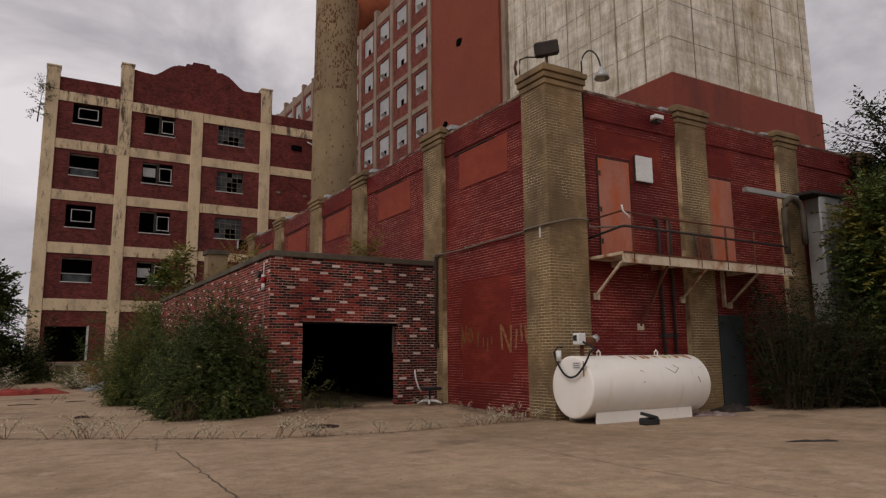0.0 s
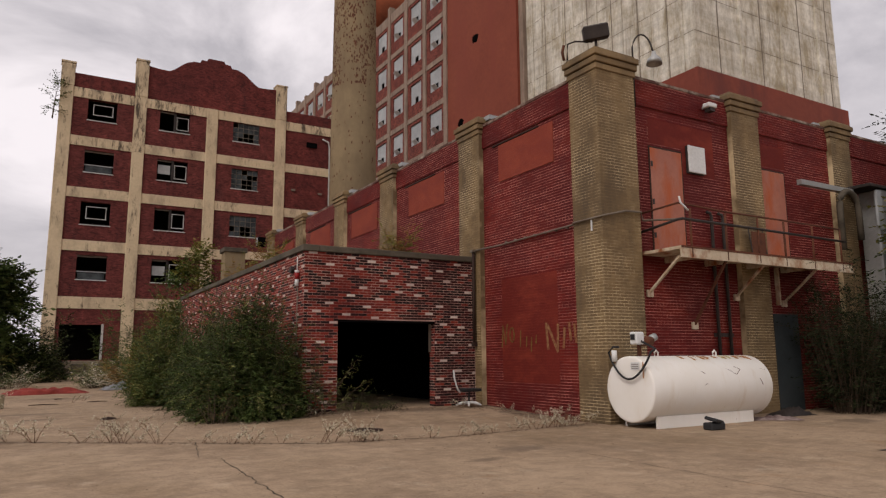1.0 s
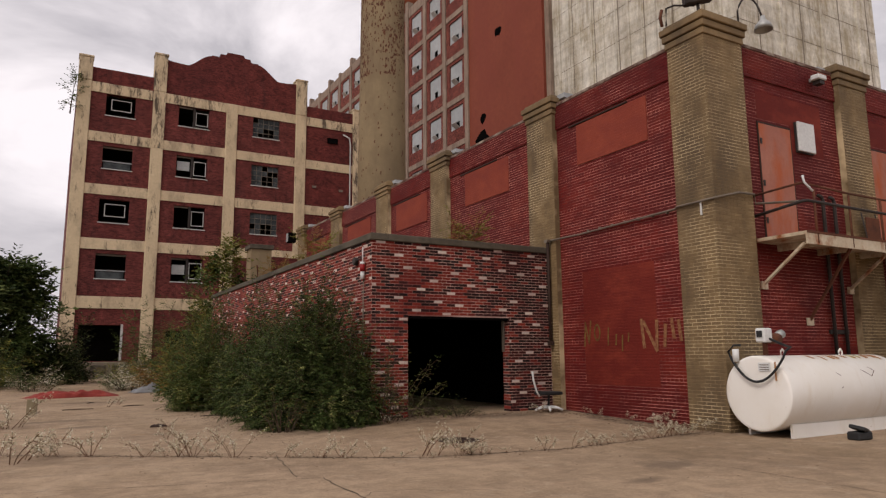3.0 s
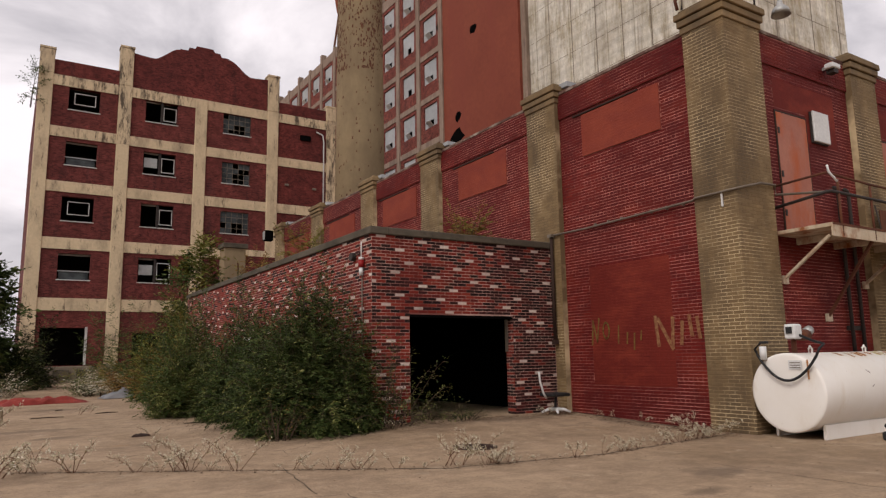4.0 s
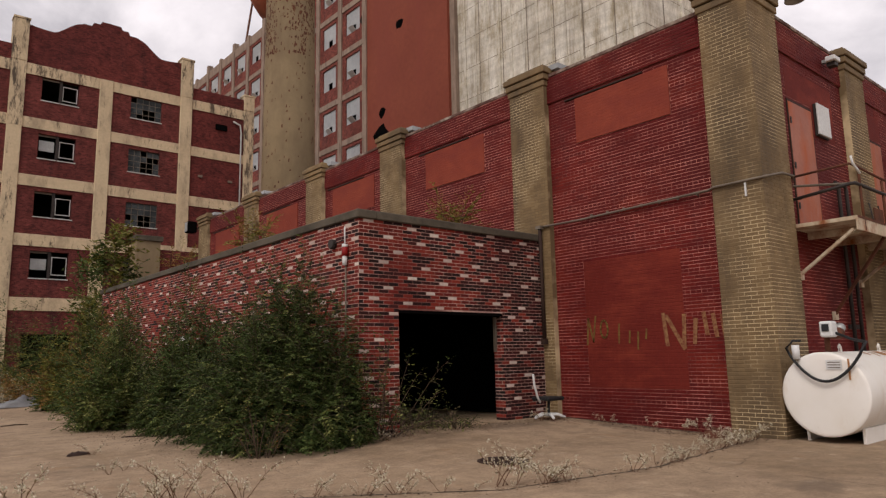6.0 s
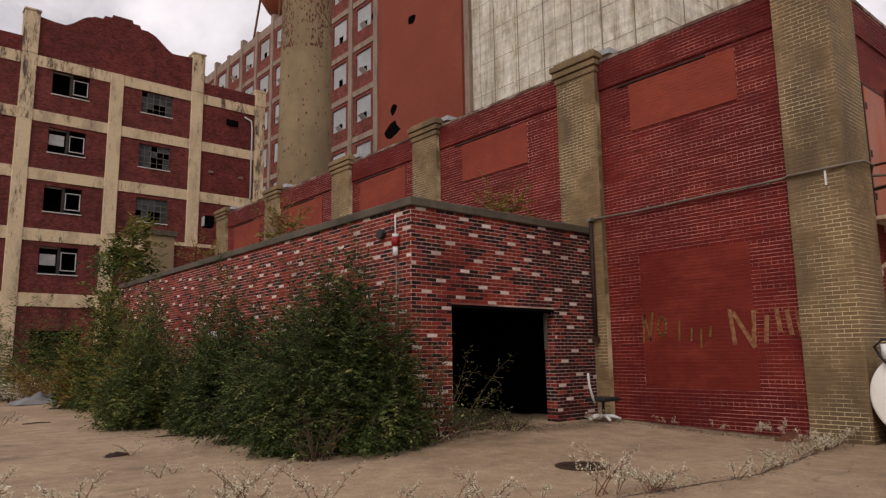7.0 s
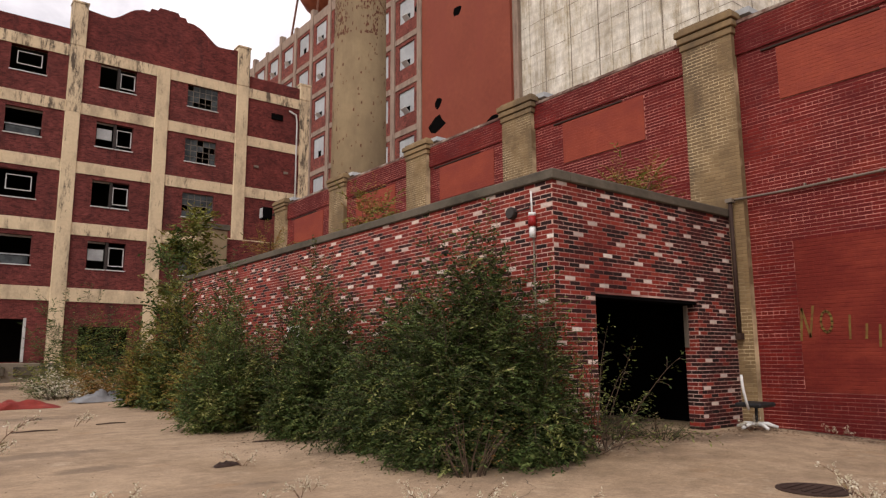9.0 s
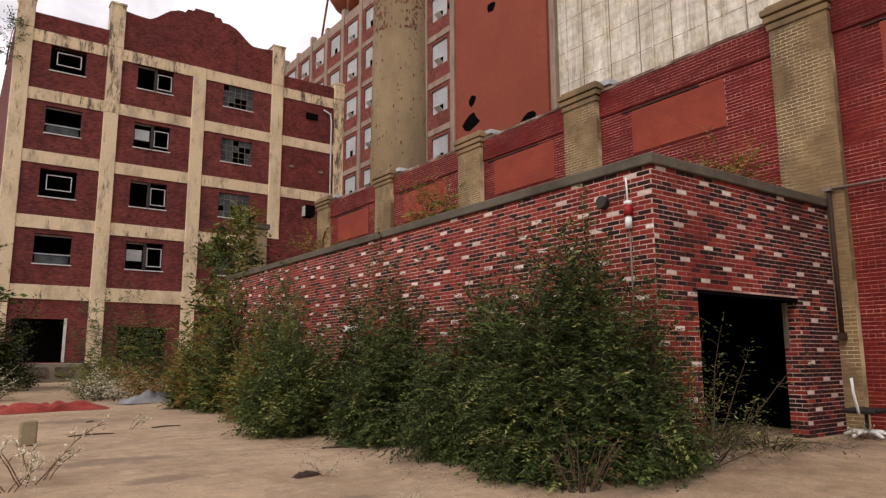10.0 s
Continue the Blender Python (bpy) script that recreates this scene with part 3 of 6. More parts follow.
def gable(parent, x0, x1, z0, mat):
    """The curved and stepped parapet over the middle bays."""
    c, pts = (x0 + x1) / 2, []
    half = (x1 - x0) / 2
    n = 96
    for k in range(n + 1):
        u = -1 + 2 * k / n
        au = abs(u)
        if au < 0.13:
            z = 24.85
        elif au < 0.24:
            z = 24.62
        elif au < 0.36:
            z = 24.36
        elif au < 0.70:
            v = (au - 0.36) / 0.34
            z = 23.2 + 1.08 * (0.35 * (1 - v * v) + 0.65 * (0.5 + 0.5 * math.cos(math.pi * v)))
        else:
            z = 23.2 + 0.12 * max(0, (au - 0.72) / 0.28) ** 2
        pts.append((c + u * half, z))
    bm = bmesh.new()
    front = [bm.verts.new((x, BY, z)) for x, z in pts] + [bm.verts.new((x1, BY, z0)), bm.verts.new((x0, BY, z0))]
    f = bm.faces.new(front[::-1])
    r = bmesh.ops.extrude_face_region(bm, geom=[f])
    bmesh.ops.translate(bm, verts=[v for v in r["geom"] if isinstance(v, bmesh.types.BMVert)], vec=(0, 0.4, 0))
    bmesh.ops.recalc_face_normals(bm, faces=bm.faces)
    part("parapet", bm, mat, parent, "curved and stepped brick gable parapet")


gable(block, 5.36, 15.25, 20.68, M["bdark"])
# shell behind the front
boxes("wall", [(-0.4, 0.0, BY + 0.7, BY + 26, 0, 21.5), (20.6, 21.0, BY + 0.7, BY + 26, 0, 21.5), (0.0, 20.6, BY + 25.6, BY + 26, 0, 21.5)], M["bbrick"], block)
# slabs and an added partition, painted dark as unlit rooms behind the windows
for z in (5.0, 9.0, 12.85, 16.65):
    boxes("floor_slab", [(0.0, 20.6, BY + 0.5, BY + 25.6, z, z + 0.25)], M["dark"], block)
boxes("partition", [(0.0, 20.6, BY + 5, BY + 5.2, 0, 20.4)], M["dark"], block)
boxes("roof", [(-0.4, 21.0, BY + 0.5, BY + 26, 20.4, 20.66)], M["roof"], block)

# ---- tall mill and concrete tower ----
TX, TTOP, PITCH = 32.4, 40.7, 4.27
mill = thing("mill_building", "tall brick mill with pale frame and boarded windows", "building", (40, 70, 0))
boxes("wall", [(TX, TX + 0.5, 44.7, 56.1, 0, TTOP + 1)], M["redwall"], mill, "windowless red-painted end wall")
boxes("wall", [(TX + 0.5, 60, 44.7, 45.2, 0, TTOP), (59.5, 60, 45.2, 120, 0, TTOP), (TX + 0.5, 59.5, 119.5, 120, 0, TTOP)], M["tbrick"], mill)
boxes("roof", [(TX + 0.4, 59.5, 45.2, 119.5, TTOP - 1, TTOP - 0.8)], M["roof"], mill)
# added partition, its dark colour standing for the mill's unlit rooms
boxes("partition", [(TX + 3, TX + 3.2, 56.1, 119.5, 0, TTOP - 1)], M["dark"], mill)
SH = 4.55
tops = [39.2 - SH * k for k in range(6)]
NB = 14
for b in range(NB + 1):
    y = 56.1 + PITCH * b
    boxes("column", [(TX - 0.15, TX + 0.5, y, y + 0.62, 0, TTOP + (0.9 if b % 2 else 0.35))], M["tframe"], mill, "pale concrete column")
for b in range(NB):
    y0, y1 = 56.1 + PITCH * b + 0.62, 56.1 + PITCH * (b + 1)
    for k, zt in enumerate(tops):
        wy0, wy1, zb = y0 + 0.6, y1 - 0.6, zt - 2.3
        z1 = zt + 0.35
        z0 = z1 - SH
        s = [(TX, TX + 0.4, y0, wy0, z0 + 0.55, z1 - 0.0), (TX, TX + 0.4, wy1, y1, z0 + 0.55, z1), (TX, TX + 0.4, wy0, wy1, z0 + 0.55, zb), (TX, TX + 0.4, wy0, wy1, zt, z1)]
        for q in s:
            boxes("wall", [q], M["tbrick"], mill)
        boxes("beam", [(TX - 0.07, TX + 0.4, y0, y1, z0, z0 + 0.55)], M["tframe"], mill)
        w = boxes("window", [(TX + 0.12, TX + 0.17, wy0, wy1, zb + 0.75, zt), (TX + 0.12, TX + 0.17, wy0, wy0 + 0.8, zb, zb + 0.75), (TX + 0.12, TX + 0.17, wy0 + 1.5, wy1, zb, zb + 0.75)], M["board"], mill, "window covered with pale translucent sheet")
        if b < 9 and (b * 5 + k * 3) % 7 not in (1, 4):
            sash = bmesh.new()
            ya, yb, tilt = wy0 + 0.76, wy0 + 1.54, 0.30 + 0.05 * ((b + k) % 4)
            low = [(TX + 0.10, ya, zb + 0.02), (TX + 0.10, yb, zb + 0.02), (TX - tilt, yb, zb + 0.46), (TX - tilt, ya, zb + 0.46)]
            under = [sash.verts.new(p) for p in low]
            over = [sash.verts.new((p[0] + 0.02, p[1], p[2] + 0.05)) for p in low]
            sash.faces.new(under)
            sash.faces.new(over[::-1])
            for q in range(4):
                sash.faces.new((under[q], over[q], over[(q + 1) % 4], under[(q + 1) % 4]))
            part("sash", sash, M["frame"], w, "small sash hanging open")
    boxes("parapet", [(TX - 0.05, TX + 0.4, y0, y1, tops[0] + 0.35, TTOP)], M["tframe"], mill)
    boxes("wall", [(TX, TX + 0.4, y0, y1, 0, tops[-1] + 0.35 - SH)], M["tbrick"], mill)

tower = thing("concrete_tower", "pale board-marked concrete grain tower on a red base", "tower", (40, 36, 0))
SX0, SX1, SY0, SY1 = 33.0, 48.2, 27.4, 44.69
boxes("shaft", [(SX0, SX1, SY0, SY1, 18.4, 62)], M["silo"], tower)
boxes("base", [(SX0 - 0.25, SX1 + 0.45, SY0 - 0.25, SY1, 0, 18.4)], M["towerbase"], tower, "red-painted tower base")
for k in range(13):
    y = 28.3 + 1.25 * k
    w = 0.11 if k % 3 == 0 else 0.035
    boxes("rib", [(SX0 - (0.10 if k % 3 == 0 else 0.045), SX0, y - w, y + w, 18.4, 62)], M["silo"], tower)
for x in (37.4, 41.7, 46.0):
    boxes("rib", [(x - 0.12, x + 0.12, SY0 - 0.12, SY0, 18.4, 62)], M["silo"], tower)
for k in range(7):
    boxes("joint", [(SX0 - 0.012, SX0 - 0.002, 29.4 + 2.45 * k, 29.47 + 2.45 * k, 18.4, 62)], M["jointline"], tower)
for x in (35.2, 39.5, 43.8, 47.2):
    boxes("joint", [(x, x + 0.09, SY0 - 0.012, SY0 - 0.002, 18.4, 62)], M["jointline"], tower)
for k in range(14):
    z = 20.9 + 2.45 * k
    boxes("lift_line", [(SX0 - 0.009, SX0 - 0.001, SY0, SY1 - 0.6, z, z + 0.035)], M["jointline"], tower)
    boxes("lift_line", [(SX0, SX1, SY0 - 0.009, SY0 - 0.001, z, z + 0.035)], M["jointline"], tower)
boxes("rib", [(SX0 - 0.35, SX0, SY1 - 0.55, SY1 + 0.0, 18.4, 62)], M["tframe"], tower)

chimney = thing("chimney", "tan rendered chimney stack with pitted upper half", "chimney", (14.75, 37.25, 0))
bm = bmesh.new()
lathe(bm, [(1.42, 0), (1.32, 14), (1.24, 24), (1.15, 36)], 40, (14.75, 37.25, 0))
part("shaft", bm, M["chimney"], chimney, smooth=True)
bm = bmesh.new()
rc = random.Random(8)
pit_spots = [(17.2 + 17 * rc.random(), rc.uniform(2.2, 6.2)) for _ in range(90)]
for k in range(3600):
    z, a = pit_spots[rc.randrange(90)]
    z, a = max(16.9, z + rc.gauss(0, 0.7)), a + rc.gauss(0, 0.20)
    if k % 8 == 0:
        z, a = 17 + 18 * rc.random(), rc.uniform(2.2, 6.2)
    if k % 25 == 0:
        z = rc.uniform(9.0, 17.0)
    r = 1.42 - (z / 14 * 0.10 if z < 14 else 0.10 + (z - 14) * 0.0077) + 0.004
    w, h = rc.uniform(0.02, 0.10), rc.uniform(0.04, 0.22)
    c, t = Vector((math.cos(a), math.sin(a), 0)), Vector((-math.sin(a), math.cos(a), 0))
    o = Vector((14.75, 37.25, z)) + c * r
    bm.faces.new([bm.verts.new(o + t * w * u + Vector((0, 0, h * v))) for u, v in ((-0.5, -0.4), (0.4, -0.5), (0.5, 0.5), (-0.3, 0.4))])
tagged(part("pitting", bm, M["rust"], chimney, "dark spalled pits in the render"), kind="stuff")

# ---- fuel tank ----
fuel = thing("fuel_tank", "white cylindrical steel fuel tank with rust streaks, on a skid", "tank", (10.55, 9.98, 0.05))
TZ, TR = 0.66, 0.575
bm = bmesh.new()
lathe(bm, [(0.30, 8.722), (0.53, 8.724), (0.560, 8.728), (TR, 8.742), (TR, 8.76), (TR, 11.89), (0.565, 11.91), (0.50, 11.935), (0.28, 11.96)], 48, (0, 9.98, TZ), "x")
part("shell", bm, M["tank"], fuel, smooth=True)
boxes("skid", [(8.96, 11.52, 9.60, 9.64, 0.0, 0.205), (8.96, 11.52, 10.32, 10.36, 0.0, 0.205)], M["tank"], fuel)

# ---- door wall: doors and platform ----
for x0, x1 in ((10.33, 11.26), (13.88, 14.80)):
    boxes("door_leaf", [(x0, x1, FY - 0.03, FY + 0.02, 3.3, 5.50)], M["door"], annex, "rust-stained orange steel door", 0.006)
platform = thing("platform", "rusty white steel landing with pipe railing on wall brackets", "platform", (12.6, 10.2, 3.2))
boxes("deck", [(9.95, 15.6, 9.75, FY - 0.002, 3.22, 3.28)], M["rustwhite"], platform)
boxes("fascia", [(9.95, 15.6, 9.72, 9.75, 3.06, 3.28)], M["rustwhite"], platform)

# ---- plants ----
def leaf_material(name, a, b, c):
    m = Mat(name, 0.65, spec=0.12)
    g = m.n.new("ShaderNodeNewGeometry").outputs["Random Per Island"]
    m.color(m.ramp(g, [(0.0, a), (0.55, b), (1.0, c)]))
    tr = m.n.new("ShaderNodeBsdfTranslucent")
    tr.inputs["Color"].default_value = (*[v * 1.3 for v in b], 1)
    mx = m.n.new("ShaderNodeMixShader")
    mx.inputs["Fac"].default_value = 0.15
    m.l.new(m.b.outputs["BSDF"], mx.inputs[1])
    m.l.new(tr.outputs["BSDF"], mx.inputs[2])
    m.l.new(mx.outputs["Shader"], m.n["Material Output"].inputs["Surface"])
    return m.m


L_DARK = leaf_material("leaf_dark_green", (0.012, 0.021, 0.006), (0.032, 0.047, 0.013), (0.115, 0.130, 0.040))
L_MID = leaf_material("leaf_green", (0.030, 0.050, 0.013), (0.057, 0.086, 0.022), (0.125, 0.155, 0.048))
L_YEL = leaf_material("leaf_yellow_green", (0.10, 0.105, 0.018), (0.16, 0.15, 0.030), (0.23, 0.19, 0.05))
L_AUT = leaf_material("leaf_autumn", (0.16, 0.10, 0.03), (0.22, 0.13, 0.035), (0.24, 0.10, 0.03))
L_SEED = leaf_material("weed_seed_heads", (0.33, 0.28, 0.18), (0.52, 0.47, 0.34), (0.72, 0.68, 0.57))
L_DRY = leaf_material("weed_dry_leaf", (0.14, 0.10, 0.05), (0.20, 0.15, 0.08), (0.12, 0.12, 0.05))
L_PALE = leaf_material("leaf_pale_green", (0.070, 0.086, 0.018), (0.125, 0.138, 0.034), (0.27, 0.26, 0.10))
# darkened copy of the dark leaf green, with overgrown shade in its colour
L_SHADE = leaf_material("leaf_shade_darkened_green", (0.008, 0.012, 0.005), (0.018, 0.025, 0.009), (0.05, 0.058, 0.022))
STEM = two_scale("stem_bark", (0.10, 0.065, 0.042), (0.06, 0.042, 0.03), 4, 40)
DRYSTEM = two_scale("dry_stalk", (0.15, 0.07, 0.04), (0.10, 0.052, 0.03), 6, 40)


class Leaves:
    """Collects small folded leaves into one mesh."""

    def __init__(self):
        self.v, self.f = [], []

    def add(self, p, d, side, size, width=0.34):
        up = d.cross(side)
        i = len(self.v)
        tip, mid = p + d * size, p + d * size * 0.45
        self.v += [p, mid + side * size * width * 0.5 + up * size * 0.08, tip, mid - side * size * width * 0.5 + up * size * 0.08]
        self.f += [(i, i + 1, i + 2), (i, i + 2, i + 3)]

    def link(self, name, mat, parent, label=""):
        me = bpy.data.meshes.new(name)
        me.from_pydata(self.v, [], self.f)
        me.materials.append(mat)
        ob = new(name, me)
        ob.parent = parent
        ob.matrix_parent_inverse = parent.matrix_basis.inverted()
        tagged(ob, label, kind="stuff")
        return ob


def twist(rnd, d, spread):
    return (d + Vector((rnd.gauss(0, spread), rnd.gauss(0, spread), rnd.gauss(0, spread)))).normalized()


def twig(rnd, lv, p, d, length, step, size, droop, width=0.34):
    """Leaves in two ranks along a drooping twig."""
    n = max(2, int(length / step))
    pts = [p]
    for k in range(n):
        d = (d + Vector((0, 0, -droop / n)) + Vector((rnd.gauss(0, 0.05), rnd.gauss(0, 0.05), rnd.gauss(0, 0.04)))).normalized()
        p = p + d * step
        pts.append(p)
        side = d.cross(Vector((0, 0, 1)))
        side = side.normalized() if side.length > 0.05 else Vector((1, 0, 0))
        s = side if k % 2 else -side
        ld = (d * 0.6 + s * 0.8 + Vector((0, 0, rnd.uniform(-0.35, 0.3)))).normalized()
        lv.add(p, ld, twist(rnd, ld.cross(Vector((0, 0, 1))).normalized(), 0.5), size * 1.25 * rnd.uniform(0.65, 1.25), width)
    return pts


def bush(name, label, at, r, h, stems, twigs, leaf, mats, seed, droop=0.9, step=0.035, twig_len=0.55, category="bush"):
    """A loose plant of arching stems with leafy twigs all along them."""
    rnd = random.Random(seed)
    ob = thing(name, label, category, at)
    bm = bmesh.new()
    lots = [Leaves() for _ in mats]
    base = Vector(at)
    for s in range(stems):
        ang = rnd.uniform(0, math.tau)
        rr = math.sqrt(rnd.random())
        out = Vector((math.cos(ang), math.sin(ang), 0))
        p = base + out * r * 0.45 * rr
        tall = h * (1.0 - 0.38 * rr ** 1.5) * rnd.uniform(0.72, 1.05)
        d = (out * (0.25 + 0.75 * rr) * r / h + Vector((0, 0, 1.0))).normalized()
        n = 9
        pts = [p]
        for k in range(n):
            d = (d + out * 0.035 * droop * rr + Vector((rnd.gauss(0, 0.06), rnd.gauss(0, 0.06), -0.075 * droop * rr))).normalized()
            p = p + d * tall / n
            pts.append(p)
        tube(bm, pts, [0.009 * (1 - 0.8 * k / n) for k in range(n + 1)], 4, False)
        lv = lots[min(int(rnd.random() ** 1.6 * len(mats)), len(mats) - 1)]
        for k in range(twigs):
            t = 0.08 + 0.92 * rnd.random()
            j = min(int(t * n), n - 1)
            q = pts[j].lerp(pts[j + 1], t * n - j)
            a2 = rnd.uniform(0, math.tau)
            td = (Vector((math.cos(a2), math.sin(a2), rnd.uniform(-0.1, 0.9))) + out * 0.5 * rr).normalized()
            tp = twig(rnd, lv, q, td, twig_len * (1.15 - 0.6 * t) * rnd.uniform(0.5, 1.3), step, leaf, droop)
            if k % 4 == 0:
                tube(bm, tp[::3] if len(tp) > 6 else tp, 0.0025, 3, False)
        twig(rnd, lv, pts[-2], d, twig_len * 0.9, step, leaf, droop)
    tagged(part("stem", bm, STEM, ob), kind="stuff")
    for lv, mt in zip(lots, mats):
        if lv.v:
            lv.link("foliage", mt, ob)
    return ob


def shrub(label, at, r, h, plumes, leaf, mats, seed, droop=0.6, spray=0.5, step=0.03, spires=0):
    """A dome of feathery plumes: arching stems set with tapering leafy sprays."""
    rnd = random.Random(seed)
    ob = thing("bush", label, "bush", at)
    bm = bmesh.new()
    lots = [Leaves() for _ in mats]
    pale = Leaves()
    base = Vector(at)
    for s in range(plumes + spires):
        ang = s * 2.39996 + rnd.uniform(-0.35, 0.35)
        th = math.radians(84) * ((s + 0.5) / plumes) ** 0.85 if s < plumes else rnd.uniform(0.0, 0.22)
        out = Vector((math.cos(ang), math.sin(ang), 0))
        L = 1.0 / math.sqrt((math.sin(th) / r) ** 2 + (math.cos(th) / h) ** 2) * (rnd.uniform(0.70, 1.06) if s < plumes else rnd.uniform(1.05, 1.22))
        p = base + Vector((rnd.gauss(0, 0.16) * r, rnd.gauss(0, 0.16) * r, 0.02))
        d = (out * math.sin(th) + Vector((0, 0, math.cos(th) + 0.22))).normalized()
        n = 10
        pts = [p]
        for k in range(n):
            d = (d + Vector((rnd.gauss(0, 0.05), rnd.gauss(0, 0.05), -droop * 0.10 * math.sin(th) * k / n * 2.2))).normalized()
            p = p + d * L / n
            if p.z < base.z + 0.05:
                p.z = base.z + 0.05
            pts.append(p)
        tube(bm, pts, [0.010 * (1 - 0.85 * k / n) for k in range(n + 1)], 4, False)
        own = rnd.randrange(len(mats))
        lv = lots[own]
        for j in range(2, n):
            t = j / n
            ax = (pts[j + 1] - pts[j]).normalized()
            e1 = ax.orthogonal().normalized()
            e2 = ax.cross(e1)
            for q in range(3):
                b = j * 1.7 + q * math.tau / 3 + rnd.uniform(-0.5, 0.5)
                sd = (ax * 0.85 + (e1 * math.cos(b) + e2 * math.sin(b)) * 0.75 + Vector((0, 0, 0.10))).normalized()
                ln = spray * (1.05 - 0.62 * t) * rnd.uniform(0.6, 1.2)
                tp = twig(rnd, pale if rnd.random() < 0.075 else lots[own if rnd.random() < 0.8 else -1], pts[j].lerp(pts[j + 1], rnd.random()), sd, ln, step, leaf, droop * 0.9, 0.44)
                if q == 0:
                    tube(bm, tp[::4] if len(tp) > 8 else tp, 0.003, 3, False)
        twig(rnd, lv, pts[-1], d, spray * 0.55, step, leaf * 0.9, droop * 0.5, 0.44)
    tagged(part("stem", bm, STEM, ob), kind="stuff")
    for lv, mt in zip(lots + [pale], tuple(mats) + (L_PALE,)):
        if lv.v:
            lv.link("foliage", mt, ob)
    return ob


SIDE = [  # x, y, radius, height, plumes, leaf, mats, droop, spray, spires
    (3.55, 15.60, 1.05, 2.50, 190, 0.052, (L_DARK, L_DARK, L_MID), 1.0, 0.72, 4),
    (3.95, 15.00, 0.50, 2.35, 64, 0.046, (L_DARK, L_DARK, L_MID), 1.0, 0.55, 3),
    (3.90, 15.85, 0.45, 2.62, 36, 0.046, (L_DARK, L_MID), 0.5, 0.45, 3),
    (3.05, 15.45, 0.62, 1.75, 70, 0.048, (L_DARK, L_DARK, L_MID), 1.2, 0.60, 0),
    (3.45, 17.0, 1.00, 2.05, 150, 0.050, (L_DARK, L_DARK, L_MID), 1.0, 0.62, 3),
    (4.05, 17.9, 0.45, 2.65, 24, 0.048, (L_DARK, L_MID), 0.4, 0.36, 2),
    (3.65, 19.2, 0.68, 2.45, 90, 0.054, (L_DARK, L_DARK, L_MID), 0.8, 0.60, 4),
    (3.00, 19.0, 0.70, 1.75, 70, 0.052, (L_DARK, L_MID), 0.9, 0.52, 2),
    (2.50, 20.9, 0.85, 1.95, 110, 0.056, (L_MID, L_PALE, L_MID), 0.6, 0.52, 6),
    (3.75, 21.2, 0.68, 2.75, 62, 0.066, (L_DARK, L_MID), 0.6, 0.60, 4),
    (3.55, 23.8, 0.80, 2.80, 66, 0.070, (L_DARK, L_MID, L_MID), 0.6, 0.66, 4),
    (3.00, 23.7, 0.55, 2.0, 46, 0.066, (L_MID, L_AUT, L_YEL), 0.6, 0.55, 3),
    (3.45, 26.6, 0.90, 3.10, 70, 0.082, (L_DARK, L_MID, L_YEL), 0.5, 0.75, 5),
    (3.05, 28.2, 0.65, 1.7, 46, 0.078, (L_MID, L_AUT, L_YEL), 0.5, 0.60, 3),
]
for k, (x, y, r, h, pl, lf, ms, dr, sp, up) in enumerate(SIDE):
    shrub(("dense dark green shrub with arching leafy shoots" if ms[0] is L_DARK else "bright green feathery shrub with yellowing tips") + " against the garage wall", (x, y, rise(x, y)), r, h, pl, lf, ms, 300 + k, dr, sp, 0.023 if y < 20 else 0.032, up)
bush("dead_shrub", "bare reddish-brown twigs at the foot of the shrubs", (2.70, 14.72, 0.02), 0.35, 0.85, 16, 5, 0.03, (L_AUT, L_DRY), 340, 0.5, step=0.09, twig_len=0.3)
# sprays reaching across the doorway corner
shrub("thin pale-leaved shrub spraying across the garage doorway", (4.72, 14.80, 0.08), 1.25, 1.6, 22, 0.044, (L_DARK, L_PALE), 341, 0.8, 0.24, 0.040)
bush("weed_clump", "low dry weed clump in the garage doorway", (6.3, 14.95, 0.1), 0.6, 0.42, 26, 6, 0.045, (L_DARK, L_DRY), 342, 0.5, step=0.05, twig_len=0.25, category="weed")
bush("weed_clump", "low dry weed clump in the garage doorway", (5.75, 15.3, 0.1), 0.45, 0.5, 18, 6, 0.045, (L_DARK, L_DRY), 343, 0.5, step=0.05, twig_len=0.25, category="weed")
# plants farther off by the factory block
bush("bush", "thin yellow-green shrub in the weeds behind the garage", (2.4, 37.0, 0), 1.2, 1.7, 24, 14, 0.10, (L_YEL, L_MID), 357, 0.5, step=0.08, twig_len=0.7)
bush("bush", "green shrub by the loading dock", (4.0, 43.5, 0), 1.8, 4.6, 34, 15, 0.13, (L_MID, L_YEL, L_MID), 351, 0.5, step=0.08, twig_len=1.0)
bush("bush", "low green shrub by the factory wall", (6.0, 44.5, 0), 2.2, 3.0, 40, 15, 0.13, (L_MID, L_MID), 352, 0.6, step=0.08, twig_len=1.0)
bush("bush", "low green shrub by the factory wall", (-3.4, 38.5, 0), 1.7, 2.2, 46, 15, 0.11, (L_MID, L_YEL), 353, 0.5, step=0.07, twig_len=0.8)
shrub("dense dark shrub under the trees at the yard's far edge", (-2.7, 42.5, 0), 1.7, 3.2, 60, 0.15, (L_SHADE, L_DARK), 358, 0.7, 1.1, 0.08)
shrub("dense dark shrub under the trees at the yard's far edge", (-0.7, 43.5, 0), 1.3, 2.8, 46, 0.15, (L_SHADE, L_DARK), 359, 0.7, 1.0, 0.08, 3)
